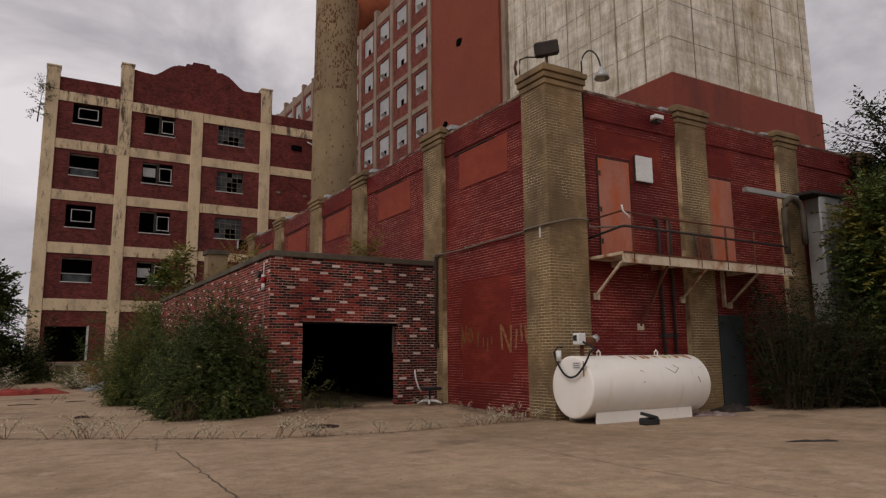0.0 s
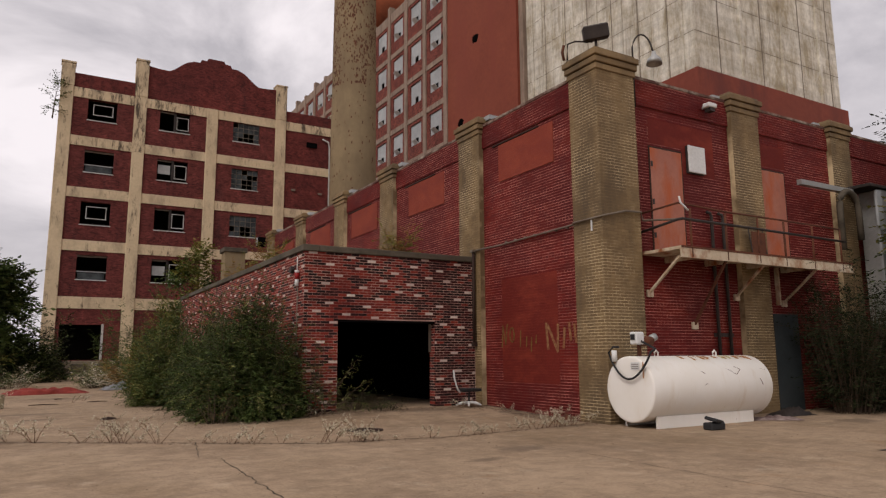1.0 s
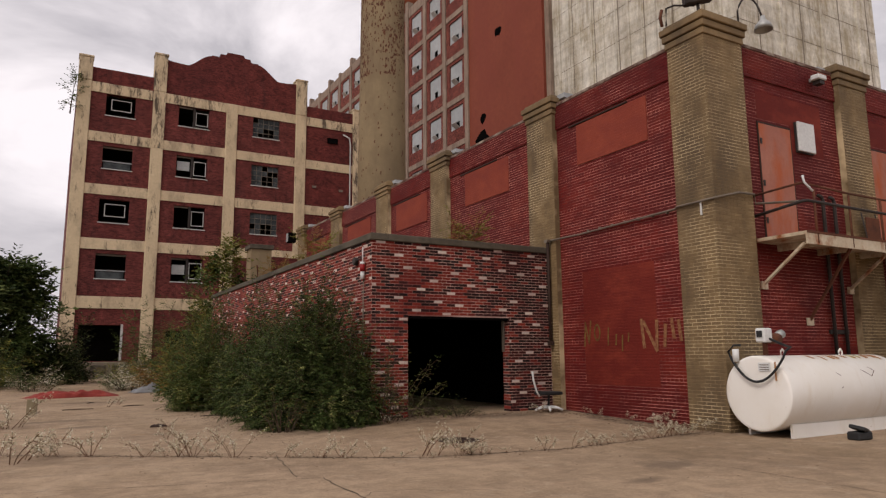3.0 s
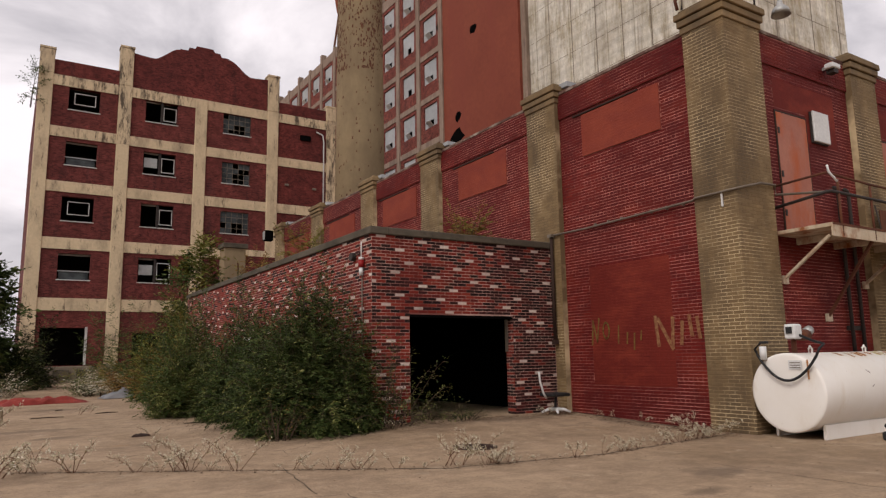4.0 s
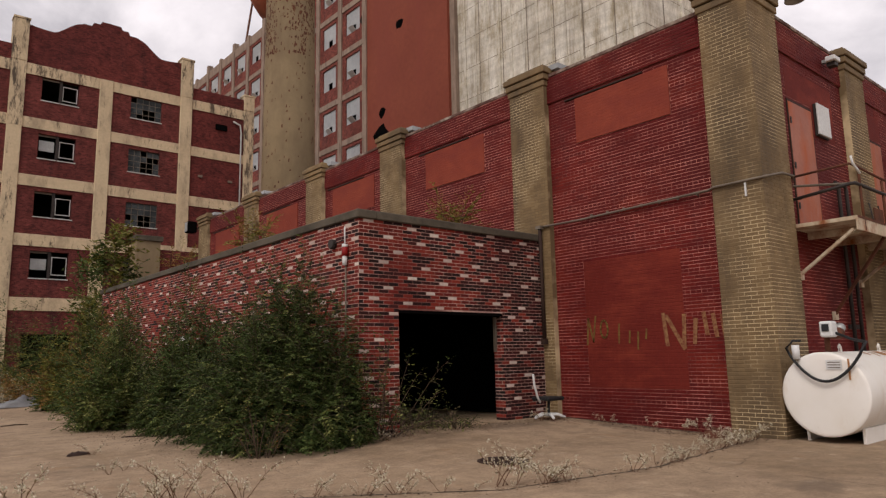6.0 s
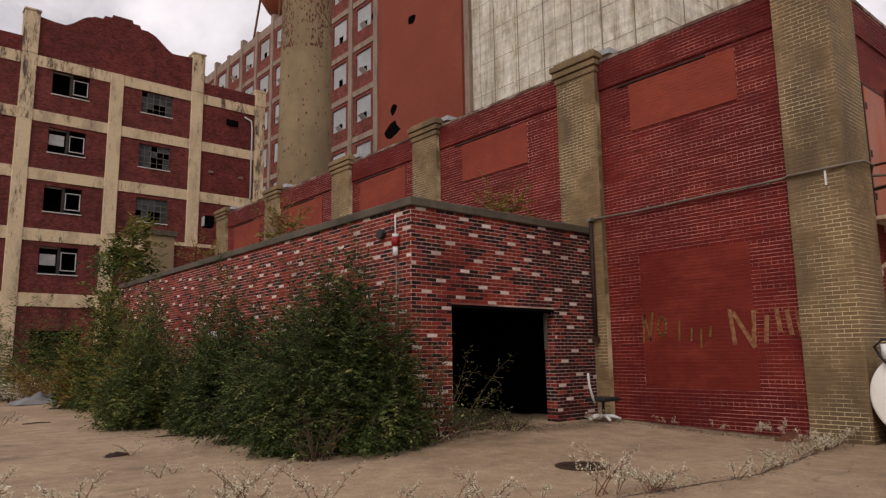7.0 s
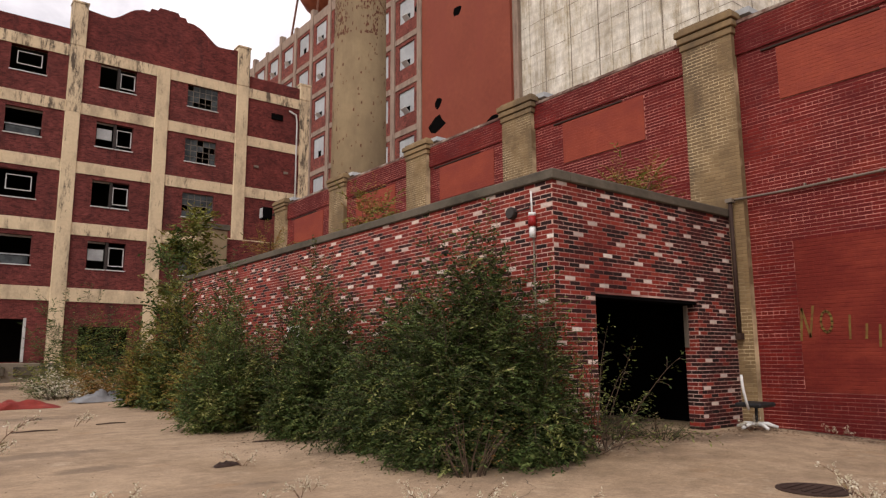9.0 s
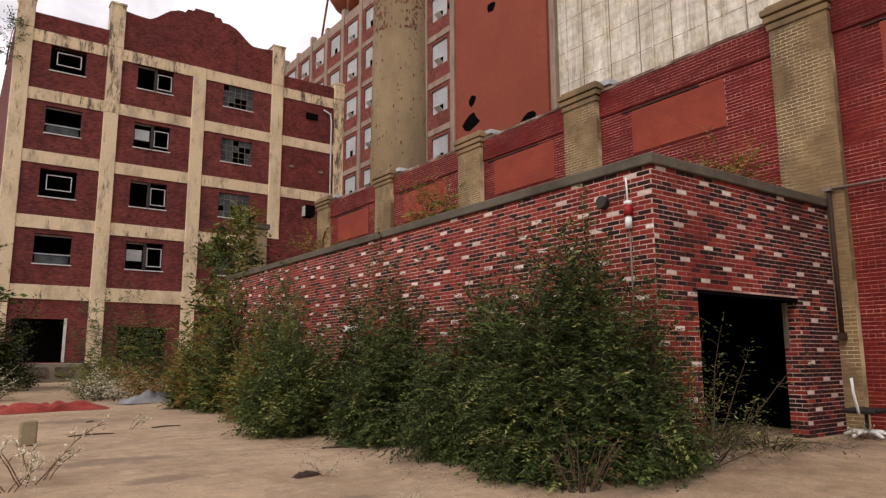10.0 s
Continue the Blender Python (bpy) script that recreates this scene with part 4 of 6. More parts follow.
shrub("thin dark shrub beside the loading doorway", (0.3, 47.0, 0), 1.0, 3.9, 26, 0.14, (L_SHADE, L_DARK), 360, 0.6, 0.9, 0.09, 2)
bush("bush", "pale dry weeds at the edge of the yard", (-1.2, 35.5, 0), 1.2, 1.2, 54, 10, 0.07, (L_MID, L_SEED, L_DRY), 361, 0.4, step=0.06, twig_len=0.4)
bush("bush", "pale flowering weeds at the edge of the yard", (1.9, 34.5, 0), 1.0, 0.95, 46, 10, 0.06, (L_MID, L_SEED, L_MID), 354, 0.4, step=0.06, twig_len=0.4)
bush("bush", "pale flowering weeds at the edge of the yard", (2.3, 33.5, 0), 1.6, 1.3, 50, 10, 0.07, (L_SEED, L_MID), 355, 0.4, step=0.06, twig_len=0.4)
bush("bush", "rust-tinged weeds behind the garage", (3.2, 32.0, 0), 1.3, 1.6, 44, 12, 0.09, (L_AUT, L_MID), 356, 0.5, step=0.07, twig_len=0.6)


def tree(label, at, h, crown_r, trunk_h, limbs, leaf, mats, seed, dense=1.0, step=0.09, r0=0.11, twig_len=0.9):
    """A tapered trunk with limbs, boughs and leafy twigs."""
    rnd = random.Random(seed)
    ob = thing("tree", label, "tree", at)
    bm = bmesh.new()
    lots = [Leaves() for _ in mats]
    base = Vector(at)
    n = 10
    pts, p, d = [base], base, Vector((rnd.gauss(0, 0.05), rnd.gauss(0, 0.05), 1)).normalized()
    for k in range(n):
        d = twist(rnd, d, 0.05)
        d = (d + Vector((0, 0, 0.12))).normalized()
        p = p + d * h * 0.92 / n
        pts.append(p)
    tube(bm, pts, [r0 * (1 - 0.88 * k / n) for k in range(n + 1)], 8)
    part("trunk", bm, STEM, ob)
    bb = bmesh.new()
    for s in range(limbs):
        t = (trunk_h / h) + (1 - trunk_h / h) * ((s + rnd.random()) / limbs)
        j = min(int(t * n), n - 1)
        q = pts[j].lerp(pts[j + 1], t * n - j)
        a = s * 2.4 + rnd.uniform(-0.5, 0.5)
        u = (t - trunk_h / h) / (1 - trunk_h / h)
        L = crown_r * (0.45 + 0.75 * math.sin(math.pi * min(0.12 + u * 0.85, 1))) * rnd.uniform(0.7, 1.15)
        ld = Vector((math.cos(a), math.sin(a), 0.35 + 0.6 * u)).normalized()
        m = 6
        lp, pp = [q], q
        for k in range(m):
            ld = twist(rnd, ld, 0.12)
            pp = pp + ld * L / m
            lp.append(pp)
        tube(bb, lp, [r0 * 0.34 * (1 - 0.85 * k / m) * (1.15 - 0.6 * u) for k in range(m + 1)], 5, False)
        lv = lots[rnd.randrange(len(mats))]
        for k in range(int(34 * dense)):
            v = rnd.uniform(0.25, 1.0)
            jj = min(int(v * m), m - 1)
            w = lp[jj].lerp(lp[jj + 1], v * m - jj)
            twig(rnd, lv, w, twist(rnd, ld, 0.75), twig_len * rnd.uniform(0.4, 1.1), step, leaf, 0.5, 0.5)
    tagged(part("limb", bb, STEM, ob), kind="stuff")
    for lv, mt in zip(lots, mats):
        if lv.v:
            lv.link("crown", mt, ob)
    return ob


tree("young green tree behind the garage end", (5.15, 33.0, 0), 6.2, 1.0, 0.5, 46, 0.16, (L_MID, L_PALE, L_YEL), 401, 0.7, 0.10, 0.07, 0.7)
tree("dark green tree at the yard's far edge", (-3.0, 43.5, 0), 5.6, 2.4, 0.3, 50, 0.24, (L_DARK, L_DARK, L_MID), 402, 1.5, 0.1, 0.16, 1.1)
tree("dark green tree at the yard's far edge", (-7.4, 45.5, 0), 5.6, 2.6, 0.3, 40, 0.24, (L_DARK, L_DARK, L_MID), 403, 1.4, 0.1, 0.16, 1.1)
tree("self-seeded tree growing on the factory column", (-0.75, 55.0, 18.0), 3.0, 0.7, 0.3, 10, 0.14, (L_DARK, L_MID), 404, 0.35, 0.1, 0.05, 0.7)
# overgrown corner beside the door wall, its shade painted into the leaf colour
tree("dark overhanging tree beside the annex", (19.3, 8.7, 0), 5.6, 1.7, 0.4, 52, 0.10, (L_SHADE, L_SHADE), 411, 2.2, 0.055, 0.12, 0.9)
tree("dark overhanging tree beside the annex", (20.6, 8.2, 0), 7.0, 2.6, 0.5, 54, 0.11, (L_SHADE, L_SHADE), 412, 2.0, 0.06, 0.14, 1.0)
tree("yellow-green willowy tree beside the annex", (17.6, 8.8, 0), 5.2, 0.65, 0.9, 26, 0.11, (L_YEL, L_MID), 413, 1.6, 0.05, 0.1, 1.1)
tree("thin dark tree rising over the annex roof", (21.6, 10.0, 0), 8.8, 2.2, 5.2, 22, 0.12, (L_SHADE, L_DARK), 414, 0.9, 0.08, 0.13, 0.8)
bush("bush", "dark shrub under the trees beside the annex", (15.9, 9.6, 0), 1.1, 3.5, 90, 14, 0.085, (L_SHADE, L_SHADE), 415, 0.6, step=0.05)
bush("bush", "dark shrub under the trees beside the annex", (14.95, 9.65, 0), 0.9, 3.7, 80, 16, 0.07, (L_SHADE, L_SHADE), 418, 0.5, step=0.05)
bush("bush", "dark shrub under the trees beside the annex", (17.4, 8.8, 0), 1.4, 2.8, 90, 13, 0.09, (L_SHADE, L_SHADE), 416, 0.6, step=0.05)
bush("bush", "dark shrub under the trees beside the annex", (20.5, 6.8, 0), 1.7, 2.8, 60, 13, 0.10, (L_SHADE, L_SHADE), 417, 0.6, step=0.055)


def weed(label, at, h, stems, seed, heads=L_SEED):
    """A wiry yard weed with pale seed heads."""
    rnd = random.Random(seed)
    ob = thing("weed", label, "weed", at, "weeds in the yard joints")
    bm = bmesh.new()
    lv, dl = Leaves(), Leaves()
    base = Vector(at)
    for s in range(stems):
        a = rnd.uniform(0, math.tau)
        d = Vector((math.cos(a) * 0.5, math.sin(a) * 0.5, 1)).normalized()
        p = base + Vector((math.cos(a), math.sin(a), 0)) * rnd.uniform(0, 0.06)
        L = h * rnd.uniform(0.5, 1.25)
        pts = [p]
        for k in range(6):
            d = (twist(rnd, d, 0.13) + Vector((math.cos(a) * 0.10, math.sin(a) * 0.10, -0.03))).normalized()
            p = p + d * L / 6
            pts.append(p)
            if k > 0 and (s + k) % 2:
                dl.add(p, twist(rnd, d, 0.7), twist(rnd, Vector((1, 0, 0)), 0.6), 0.05, 0.3)
            if k > 1:
                for q in range(2):
                    bd = twist(rnd, d, 0.55)
                    e = p + bd * L * 0.15
                    tube(bm, [p, e], 0.0022, 3, False)
                    for w in range(9):
                        lv.add(e + Vector((rnd.gauss(0, 0.012), rnd.gauss(0, 0.012), rnd.gauss(0, 0.015))), twist(rnd, bd, 0.9), twist(rnd, Vector((1, 0, 0)), 0.7), rnd.uniform(0.014, 0.026), 0.7)
        tube(bm, pts, [0.0045 * (1 - 0.6 * k / 6) for k in range(7)], 4, False)
    part("stalk", bm, DRYSTEM, ob)
    lv.link("seed_head", heads, ob)
    dl.link("leaf", L_DRY, ob)
    return ob


def joint_at(x):
    """The main weedy joint across the yard, as y for x."""
    if x < 3.4:
        return 10.9 + (3.4 - x) * 0.69
    if x < 5.5:
        return 10.9 - (x - 3.4) * 0.14
    return 10.6 + (x - 5.5) * 0.11


rj = random.Random(77)
variants = [weed("wiry dry weed with pale seed heads in a yard joint", ((8.5, 7.85, 7.55, 4.0, 0.9)[k], joint_at((8.5, 7.85, 7.55, 4.0, 0.9)[k]) + 0.02, 0), 0.30 + 0.035 * k, 3 + k // 2, 500 + k) for k in range(5)]
spots = [3.85, 3.95, 4.05, 4.2, 5.6, 6.3, 6.75, 7.2, 7.3, 7.4, 7.75, 8.1, 8.2, 2.55, 2.3, 1.1, 0.85, 0.75, -0.6, -0.75, -1.3, 5.1, 6.1]
for k, x in enumerate(spots):
    v = variants[rj.randrange(5)]
    sc = rj.uniform(0.5, 1.05) if x > 5 else rj.uniform(0.6, 1.1)
    c = copy_thing(v, Matrix.Translation((x, joint_at(x) + rj.uniform(-0.05, 0.05), 0)) @ Matrix.Rotation(rj.uniform(0, 6.28), 4, "Z"))
    c.scale = (sc, sc, sc)
for k in range(24):
    x = rj.uniform(3.5, 8.6) if k < 14 else rj.uniform(-1.2, 3.3)
    c = copy_thing(variants[k % 5], Matrix.Translation((x, joint_at(x) + rj.uniform(-0.04, 0.04), 0)) @ Matrix.Rotation(k * 0.9, 4, "Z"))
    c.scale = (rj.uniform(0.22, 0.5),) * 3
for k, (x, y, sc) in enumerate([(8.72, 12.2, 0.9), (8.7, 12.75, 0.7), (8.7, 11.8, 1.0), (8.65, 13.6, 0.7), (4.3, 11.6, 0.8), (-1.15, 13.2, 1.7), (-1.0, 13.5, 1.3), (-0.6, 15.0, 0.9), (1.2, 17.0, 0.7), (1.5, 13.9, 0.5), (0.6, 23.5, 1.0), (0.9, 24.2, 0.9), (8.1, 14.6, 0.8), (-1.6, 18.0, 1.3), (4.6, 14.5, 0.5), (3.45, 11.1, 1.4), (3.6, 11.0, 1.2), (-0.25, 13.4, 1.25), (0.35, 12.95, 0.9), (1.35, 12.3, 0.9), (1.9, 11.95, 0.8), (2.9, 11.25, 0.7), (0.9, 14.9, 0.6), (1.1, 15.1, 0.5), (-1.4, 18.3, 1.6), (-1.25, 18.55, 1.3)]):
    c = copy_thing(variants[k % 5], Matrix.Translation((x, y, rise(x, y))) @ Matrix.Rotation(k * 1.3, 4, "Z"))
    c.scale = (sc, sc, sc)
bush("roof_plant", "small yellowing seedling on the garage roof edge", (6.9, 15.6, GTOP + 0.02), 0.35, 0.8, 12, 8, 0.075, (L_YEL, L_AUT), 521, 0.4, category="plant")
bush("roof_plant", "small yellowing seedling on the garage roof edge", (5.4, 21.0, GTOP + 0.02), 0.5, 1.2, 14, 9, 0.085, (L_YEL, L_AUT), 522, 0.4, category="plant")
bush("roof_plant", "small yellowing seedling on the garage roof edge", (6.4, 28.8, GTOP + 0.02), 0.55, 1.7, 14, 9, 0.095, (L_YEL, L_AUT), 523, 0.4, category="plant")

# ---- fittings of the annex ----
def bar(name, pts, r, mat, parent, label="", seg=8):
    bm = bmesh.new()
    tube(bm, pts, r, seg)
    return part(name, bm, mat, parent, label, smooth=True)


# platform: railing posts, rails and wall braces
for x in (10.26, 11.28, 12.28, 13.15, 14.15, 15.2):
    bar("post", [(x, 9.735, 3.08), (x, 9.735, 4.02)], 0.022, M["rust"], platform)
bar("top_rail", [(9.97, 10.68, 4.06), (9.97, 9.76, 4.10), (10.05, 9.735, 4.09), (11.28, 9.735, 4.05), (13.15, 9.735, 4.05), (15.2, 9.735, 4.03)], 0.02, M["rust"], platform)
bar("mid_rail", [(9.95, 10.68, 3.68), (9.95, 9.76, 3.78), (10.05, 9.735, 3.80), (12.28, 9.735, 3.79), (15.4, 9.735, 3.76)], 0.028, M["darkpipe"], platform)
bar("bent_handle", [(9.98, 9.73, 4.22), (10.0, 9.72, 4.10), (10.1, 9.70, 4.02), (10.16, 9.69, 3.96)], 0.018, M["whitesheet"], platform, "loose white bent end of the railing")
for xt, xl, zl, mt in ((9.98, 10.1, 2.47, "rustwhite"), (11.3, 11.35, 1.85, "rust"), (12.5, 12.74, 2.48, "rustwhite"), (14.3, 14.4, 2.4, "rustwhite")):
    b = boxes("brace", [(-0.022, 0.022, -0.022, 0.022, 0, 1)], M[mt], platform)
    a, e = Vector((xt, 9.80, 3.08)), Vector((xl, 10.70, zl))
    d = e - a
    b.matrix_parent_inverse = Matrix.Identity(4)
    b.matrix_basis = Matrix.Translation(Vector((-12.6, -10.2, -3.2))) @ Matrix.Translation(a) @ d.to_track_quat("Z", "Y").to_matrix().to_4x4() @ Matrix.Diagonal((1, 1, d.length, 1))
    boxes("bracket_foot", [(xl - 0.07, xl + 0.09, FY - 0.06, FY - 0.014, zl - 0.08, zl + 0.06)], M["rustwhite"], platform)
boxes("joist", [(14.15, 14.20, 10.62, FY - 0.014, 2.35, 3.2)], M["rustwhite"], platform)
boxes("rusted_edge", [(9.95, 15.6, 9.712, 9.719, 3.245, 3.285)], M["rust"], platform, "rusted top edge")
for x in (10.6, 11.8, 13.0, 14.4):
    boxes("joist", [(x, x + 0.06, 9.76, FY - 0.014, 3.10, 3.215)], M["rustwhite"], platform)

for x in (12.05, 12.42):
    bar("standpipe", [(x, FY - 0.07, 0.06), (x, FY - 0.07, 4.2), (x - 0.03, FY - 0.07, 4.26), (x - 0.14, FY - 0.07, 4.28)], 0.035, M["darkpipe"], annex, "dark iron standpipe")
boxes("pipe_bracket", [(11.95, 12.55, FY - 0.05, FY - 0.014, 1.62, 1.70)], M["darkpipe"], annex)

folding = thing("broken_chair", "rusted brown metal chair back leaning on the landing", "chair", (13.3, 10.5, 3.28))
boxes("backrest", [(13.05, 13.52, 10.42, 10.45, 3.40, 3.92)], M["rust"], folding, bevel=0.01)
for x in (13.03, 13.52):
    bar("leg", [(x, 10.40, 3.28), (x, 10.44, 3.6), (x, 10.50, 4.02)], 0.013, M["darkpipe"], folding)

for x0, x1, hx in ((10.33, 11.26, 10.42), (13.88, 14.80, 13.95)):
    boxes("door_frame", [(x0 - 0.03, x0, FY - 0.022, FY + 0.03, 3.28, 5.54), (x1, x1 + 0.03, FY - 0.022, FY + 0.03, 3.28, 5.54), (x0, x1, FY - 0.022, FY + 0.03, 5.50, 5.54)], M["ironbrown"], annex)
for x0 in (10.33,):
    for z in (3.6, 4.3, 5.1):
        boxes("hinge", [(x0, x0 + 0.05, FY - 0.045, FY - 0.03, z, z + 0.11)], M["darkpipe"], annex)

sign = thing("white_panel", "blank white sheet-metal box on the annex wall", "sign", (11.77, FY - 0.06, 5.5))
boxes("cover", [(11.44, 11.96, FY - 0.09, FY - 0.05, 5.11, 5.70)], M["whitesheet"], sign, bevel=0.01)
boxes("back_box", [(11.42, 11.94, FY - 0.05, FY - 0.014, 5.09, 5.69)], M["darkpipe"], sign)

spot = thing("wall_floodlight", "small white floodlight on the annex wall", "light", (12.05, FY - 0.1, 6.62))
boxes("arm", [(12.02, 12.08, FY - 0.12, FY - 0.014, 6.62, 6.68)], M["galv"], spot)
boxes("head", [(11.93, 12.2, FY - 0.30, FY - 0.12, 6.60, 6.70)], M["whitesheet"], spot, bevel=0.015)
boxes("lens_hood", [(12.0, 12.16, FY - 0.27, FY - 0.12, 6.52, 6.60)], M["darkpipe"], spot)

goose = thing("gooseneck_lamp", "gooseneck barn lamp with a rusty shade", "light", (9.95, FY - 0.05, 6.4))
g = [(9.95, FY - 0.05, 6.3), (9.95, FY - 0.05, 7.6)] + [(9.95 + 0.15 * (1 - math.cos(k * math.pi / 8)), FY - 0.05 - 0.03 * k, 7.6 + 0.26 * math.sin(k * math.pi / 8)) for k in range(1, 9)] + [(10.26, FY - 0.32, 7.45)]
bar("neck", g, 0.018, M["darkpipe"], goose)
bm = bmesh.new()
lathe(bm, [(0.04, 7.46), (0.055, 7.38), (0.14, 7.29), (0.165, 7.18), (0.155, 7.185), (0.13, 7.28), (0.04, 7.36)], 24, (10.27, FY - 0.33, 0))
part("shade", bm, M["galv"], goose, smooth=True)

flood = thing("roof_floodlight", "old grey box floodlight on the corner pilaster", "light", (9.2, 10.95, 7.30))
hd = boxes("housing", [(-0.26, 0.26, -0.14, 0.14, -0.15, 0.15)], M["darkpipe"], flood, bevel=0.03)
hd.matrix_parent_inverse = Matrix.Identity(4)
hd.matrix_basis = pose(0.0, 0.0, 0.55, 14, -8, -38)
bar("stand", [(9.2, 10.95, 7.30), (9.2, 10.95, 7.72)], 0.03, M["darkpipe"], flood)
bar("side_arm", [(8.72, 11.3, 7.28), (8.72, 11.28, 7.62), (8.85, 11.2, 7.68), (9.15, 11.0, 7.66)], 0.018, M["darkpipe"], flood)
bar("side_arm", [(8.68, 11.36, 7.29), (8.64, 11.36, 7.45), (8.66, 11.33, 7.60)], 0.03, M["rust"], flood)

bar("conduit", [(WX - 0.19, 15.02, 3.80), (WX - 0.06, 14.1, 3.82), (WX - 0.06, 11.5, 3.87), (8.77, 11.36, 3.87), (8.76, 10.75, 3.87), (8.79, 10.54, 3.88), (9.4, 10.53, 4.03), (9.8, 10.53, 4.04), (9.92, 10.6, 3.9), (9.97, 9.80, 3.79)], 0.021, M["conduit"], annex, "grey conduit strapped across the wall")
for y in (10.84,):
    boxes("pipe_hook", [(8.765, 8.79, y - 0.012, y + 0.012, 3.63, 3.89)], M["whitesheet"], annex)
for k in range(7):
    boxes("pipe_strap", [(WX - 0.07, WX - 0.01, 11.7 + 0.36 * k, 11.72 + 0.36 * k, 3.825, 3.885)], M["conduit"], annex)
bar("downpipe", [(8.74, 15.03, 3.78), (8.74, 15.03, 1.55)], 0.036, M["ironbrown"], annex, "dark iron downpipe")
boxes("pipe_shoe", [(8.69, 8.79, 14.98, 15.08, 1.48, 1.58)], M["ironbrown"], annex)
end_light = thing("end_floodlight", "black box floodlight on the annex end pilaster", "light", (8.6, 33.7, 6.7))
boxes("housing", [(8.40, 8.78, 33.62, 33.98, 6.52, 6.98)], M["void"], end_light, bevel=0.03)
boxes("lens", [(8.385, 8.399, 33.66, 33.94, 6.56, 6.94)], M["galv"], end_light)
boxes("arm", [(8.78, 8.95, 33.501, 33.66, 6.66, 6.74)], M["ironbrown"], end_light)
boxes("pipe_elbow", [(8.68, 8.80, 14.97, 15.09, 3.76, 3.82)], M["conduit"], annex)
# wall-top fragments of pale flashing on the caps
for (a, b) in PIL_Y:
    boxes("flashing", [(WX + 0.02, WX + 0.34, a - 0.28, a - 0.02, 7.08, 7.19)], M["board"], annex, "loose pale flashing behind the cap")
for (a, b) in PIL_X[:2]:
    boxes("flashing", [(a - 0.34, a - 0.06, FY + 0.05, FY + 0.3, 6.98, 7.09)], M["board"], annex, "loose pale flashing behind the cap")
# slim dark lintels over the boarded windows
for y0, y1, z0, z1 in PANELS:
    boxes("lintel", [(WX - 0.04, WX, y0 + 0.5, y1 + 0.25, z1 + 0.015, z1 + 0.045)], M["ironbrown"], annex, "rusty steel lintel")

# painted scrawls on the blocked doorway
YPAINT = two_scale("yellow_green_spray", (0.20, 0.150, 0.036), (0.14, 0.050, 0.020), 10, 40)
TPAINT = two_scale("tan_spray", (0.34, 0.19, 0.085), (0.15, 0.030, 0.018), 14, 26)


def scrawl(name, strokes, width, mat, label, off):
    """Flat painted strokes on the long wall: points are (y, z)."""
    bm = bmesh.new()
    for st in strokes:
        for (ya, za), (yb, zb) in zip(st, st[1:]):
            d = Vector((0, yb - ya, zb - za))
            if d.length < 1e-4:
                continue
            s = Vector((0, -d.z, d.y)).normalized() * width / 2
            a, b = Vector((WX - off, ya, za)) - d.normalized() * width * 0.3, Vector((WX - off, yb, zb)) + d.normalized() * width * 0.3
            q = [a + s, b + s, b - s, a - s]
            lo = [bm.verts.new(p) for p in q]
            hi = [bm.verts.new(p + Vector((-0.003, 0, 0))) for p in q]
            bm.faces.new(hi)
            for k in range(4):
                bm.faces.new((lo[k], lo[(k + 1) % 4], hi[(k + 1) % 4], hi[k]))
    bmesh.ops.recalc_face_normals(bm, faces=bm.faces)
    part(name, bm, mat, annex, label)


def ring(y, z, ry, rz, n=12):
    return [(y + ry * math.cos(k * math.tau / n), z + rz * math.sin(k * math.tau / n)) for k in range(n + 1)]


scrawl("graffiti", [[(14.14, 1.45), (14.10, 1.93), (14.0, 1.5), (13.93, 1.96)], ring(13.75, 1.72, 0.08, 0.16)], 0.035, YPAINT, "yellow-green sprayed word", 0.016)
for y0, z0, z1 in ((13.44, 1.46, 1.80), (13.22, 1.46, 1.66), (13.05, 1.34, 1.64), (12.88, 1.52, 1.68)):
    scrawl("graffiti_bar", [[(y0, z0), (y0 - 0.02, z1)]], 0.032, YPAINT, "faded yellow-green sprayed stroke", 0.016)
for k, (y0, y1, z0, z1) in enumerate(((12.52, 12.47, 1.92, 1.40), (12.46, 12.16, 1.88, 1.34), (12.16, 12.13, 1.36, 1.88), (11.97, 11.93, 1.42, 1.80), (11.78, 11.74, 1.90, 1.56), (11.62, 11.58, 1.86, 1.52), (11.47, 11.44, 1.84, 1.50))):
    scrawl("graffiti_bar", [[(y0, z0), (y1, z1)]], 0.07, TPAINT, "tan sprayed stroke worn along the joints", 0.014 + 0.0015 * (k % 3))

# sheet-metal duct beside the door wall
duct = thing("duct", "rusty galvanised duct with a curved hood beside the annex", "duct", (17.8, 10.2, 2.0))
boxes("beam", [(14.85, 17.0, 10.30, 10.42, 5.18, 5.30)], M["galv"], duct)
boxes("riser", [(17.55, 18.45, 9.95, 10.5, 1.9, 5.3)], M["galv"], duct, "weathered grey duct riser", 0.02)
boxes("flange", [(17.32, 17.54, 9.93, 9.99, 1.9, 5.25)], M["board"], duct, "peeling white flange strip")
bm = bmesh.new()
arc = [(16.15, 10.2, 3.7)] + [(16.55 - 0.40 * math.cos(k * math.pi / 12), 10.2, 4.75 + 0.42 * math.sin(k * math.pi / 12)) for k in range(0, 13)] + [(16.95, 10.2, 4.0)]
tube(bm, arc, 0.075, 14)
part("elbow", bm, M["cap"], duct, "dark curved duct elbow", smooth=True)
boxes("hood", [(17.0, 18.6, 9.9, 10.6, 5.31, 5.39)], M["darkpipe"], duct, bevel=0.01)
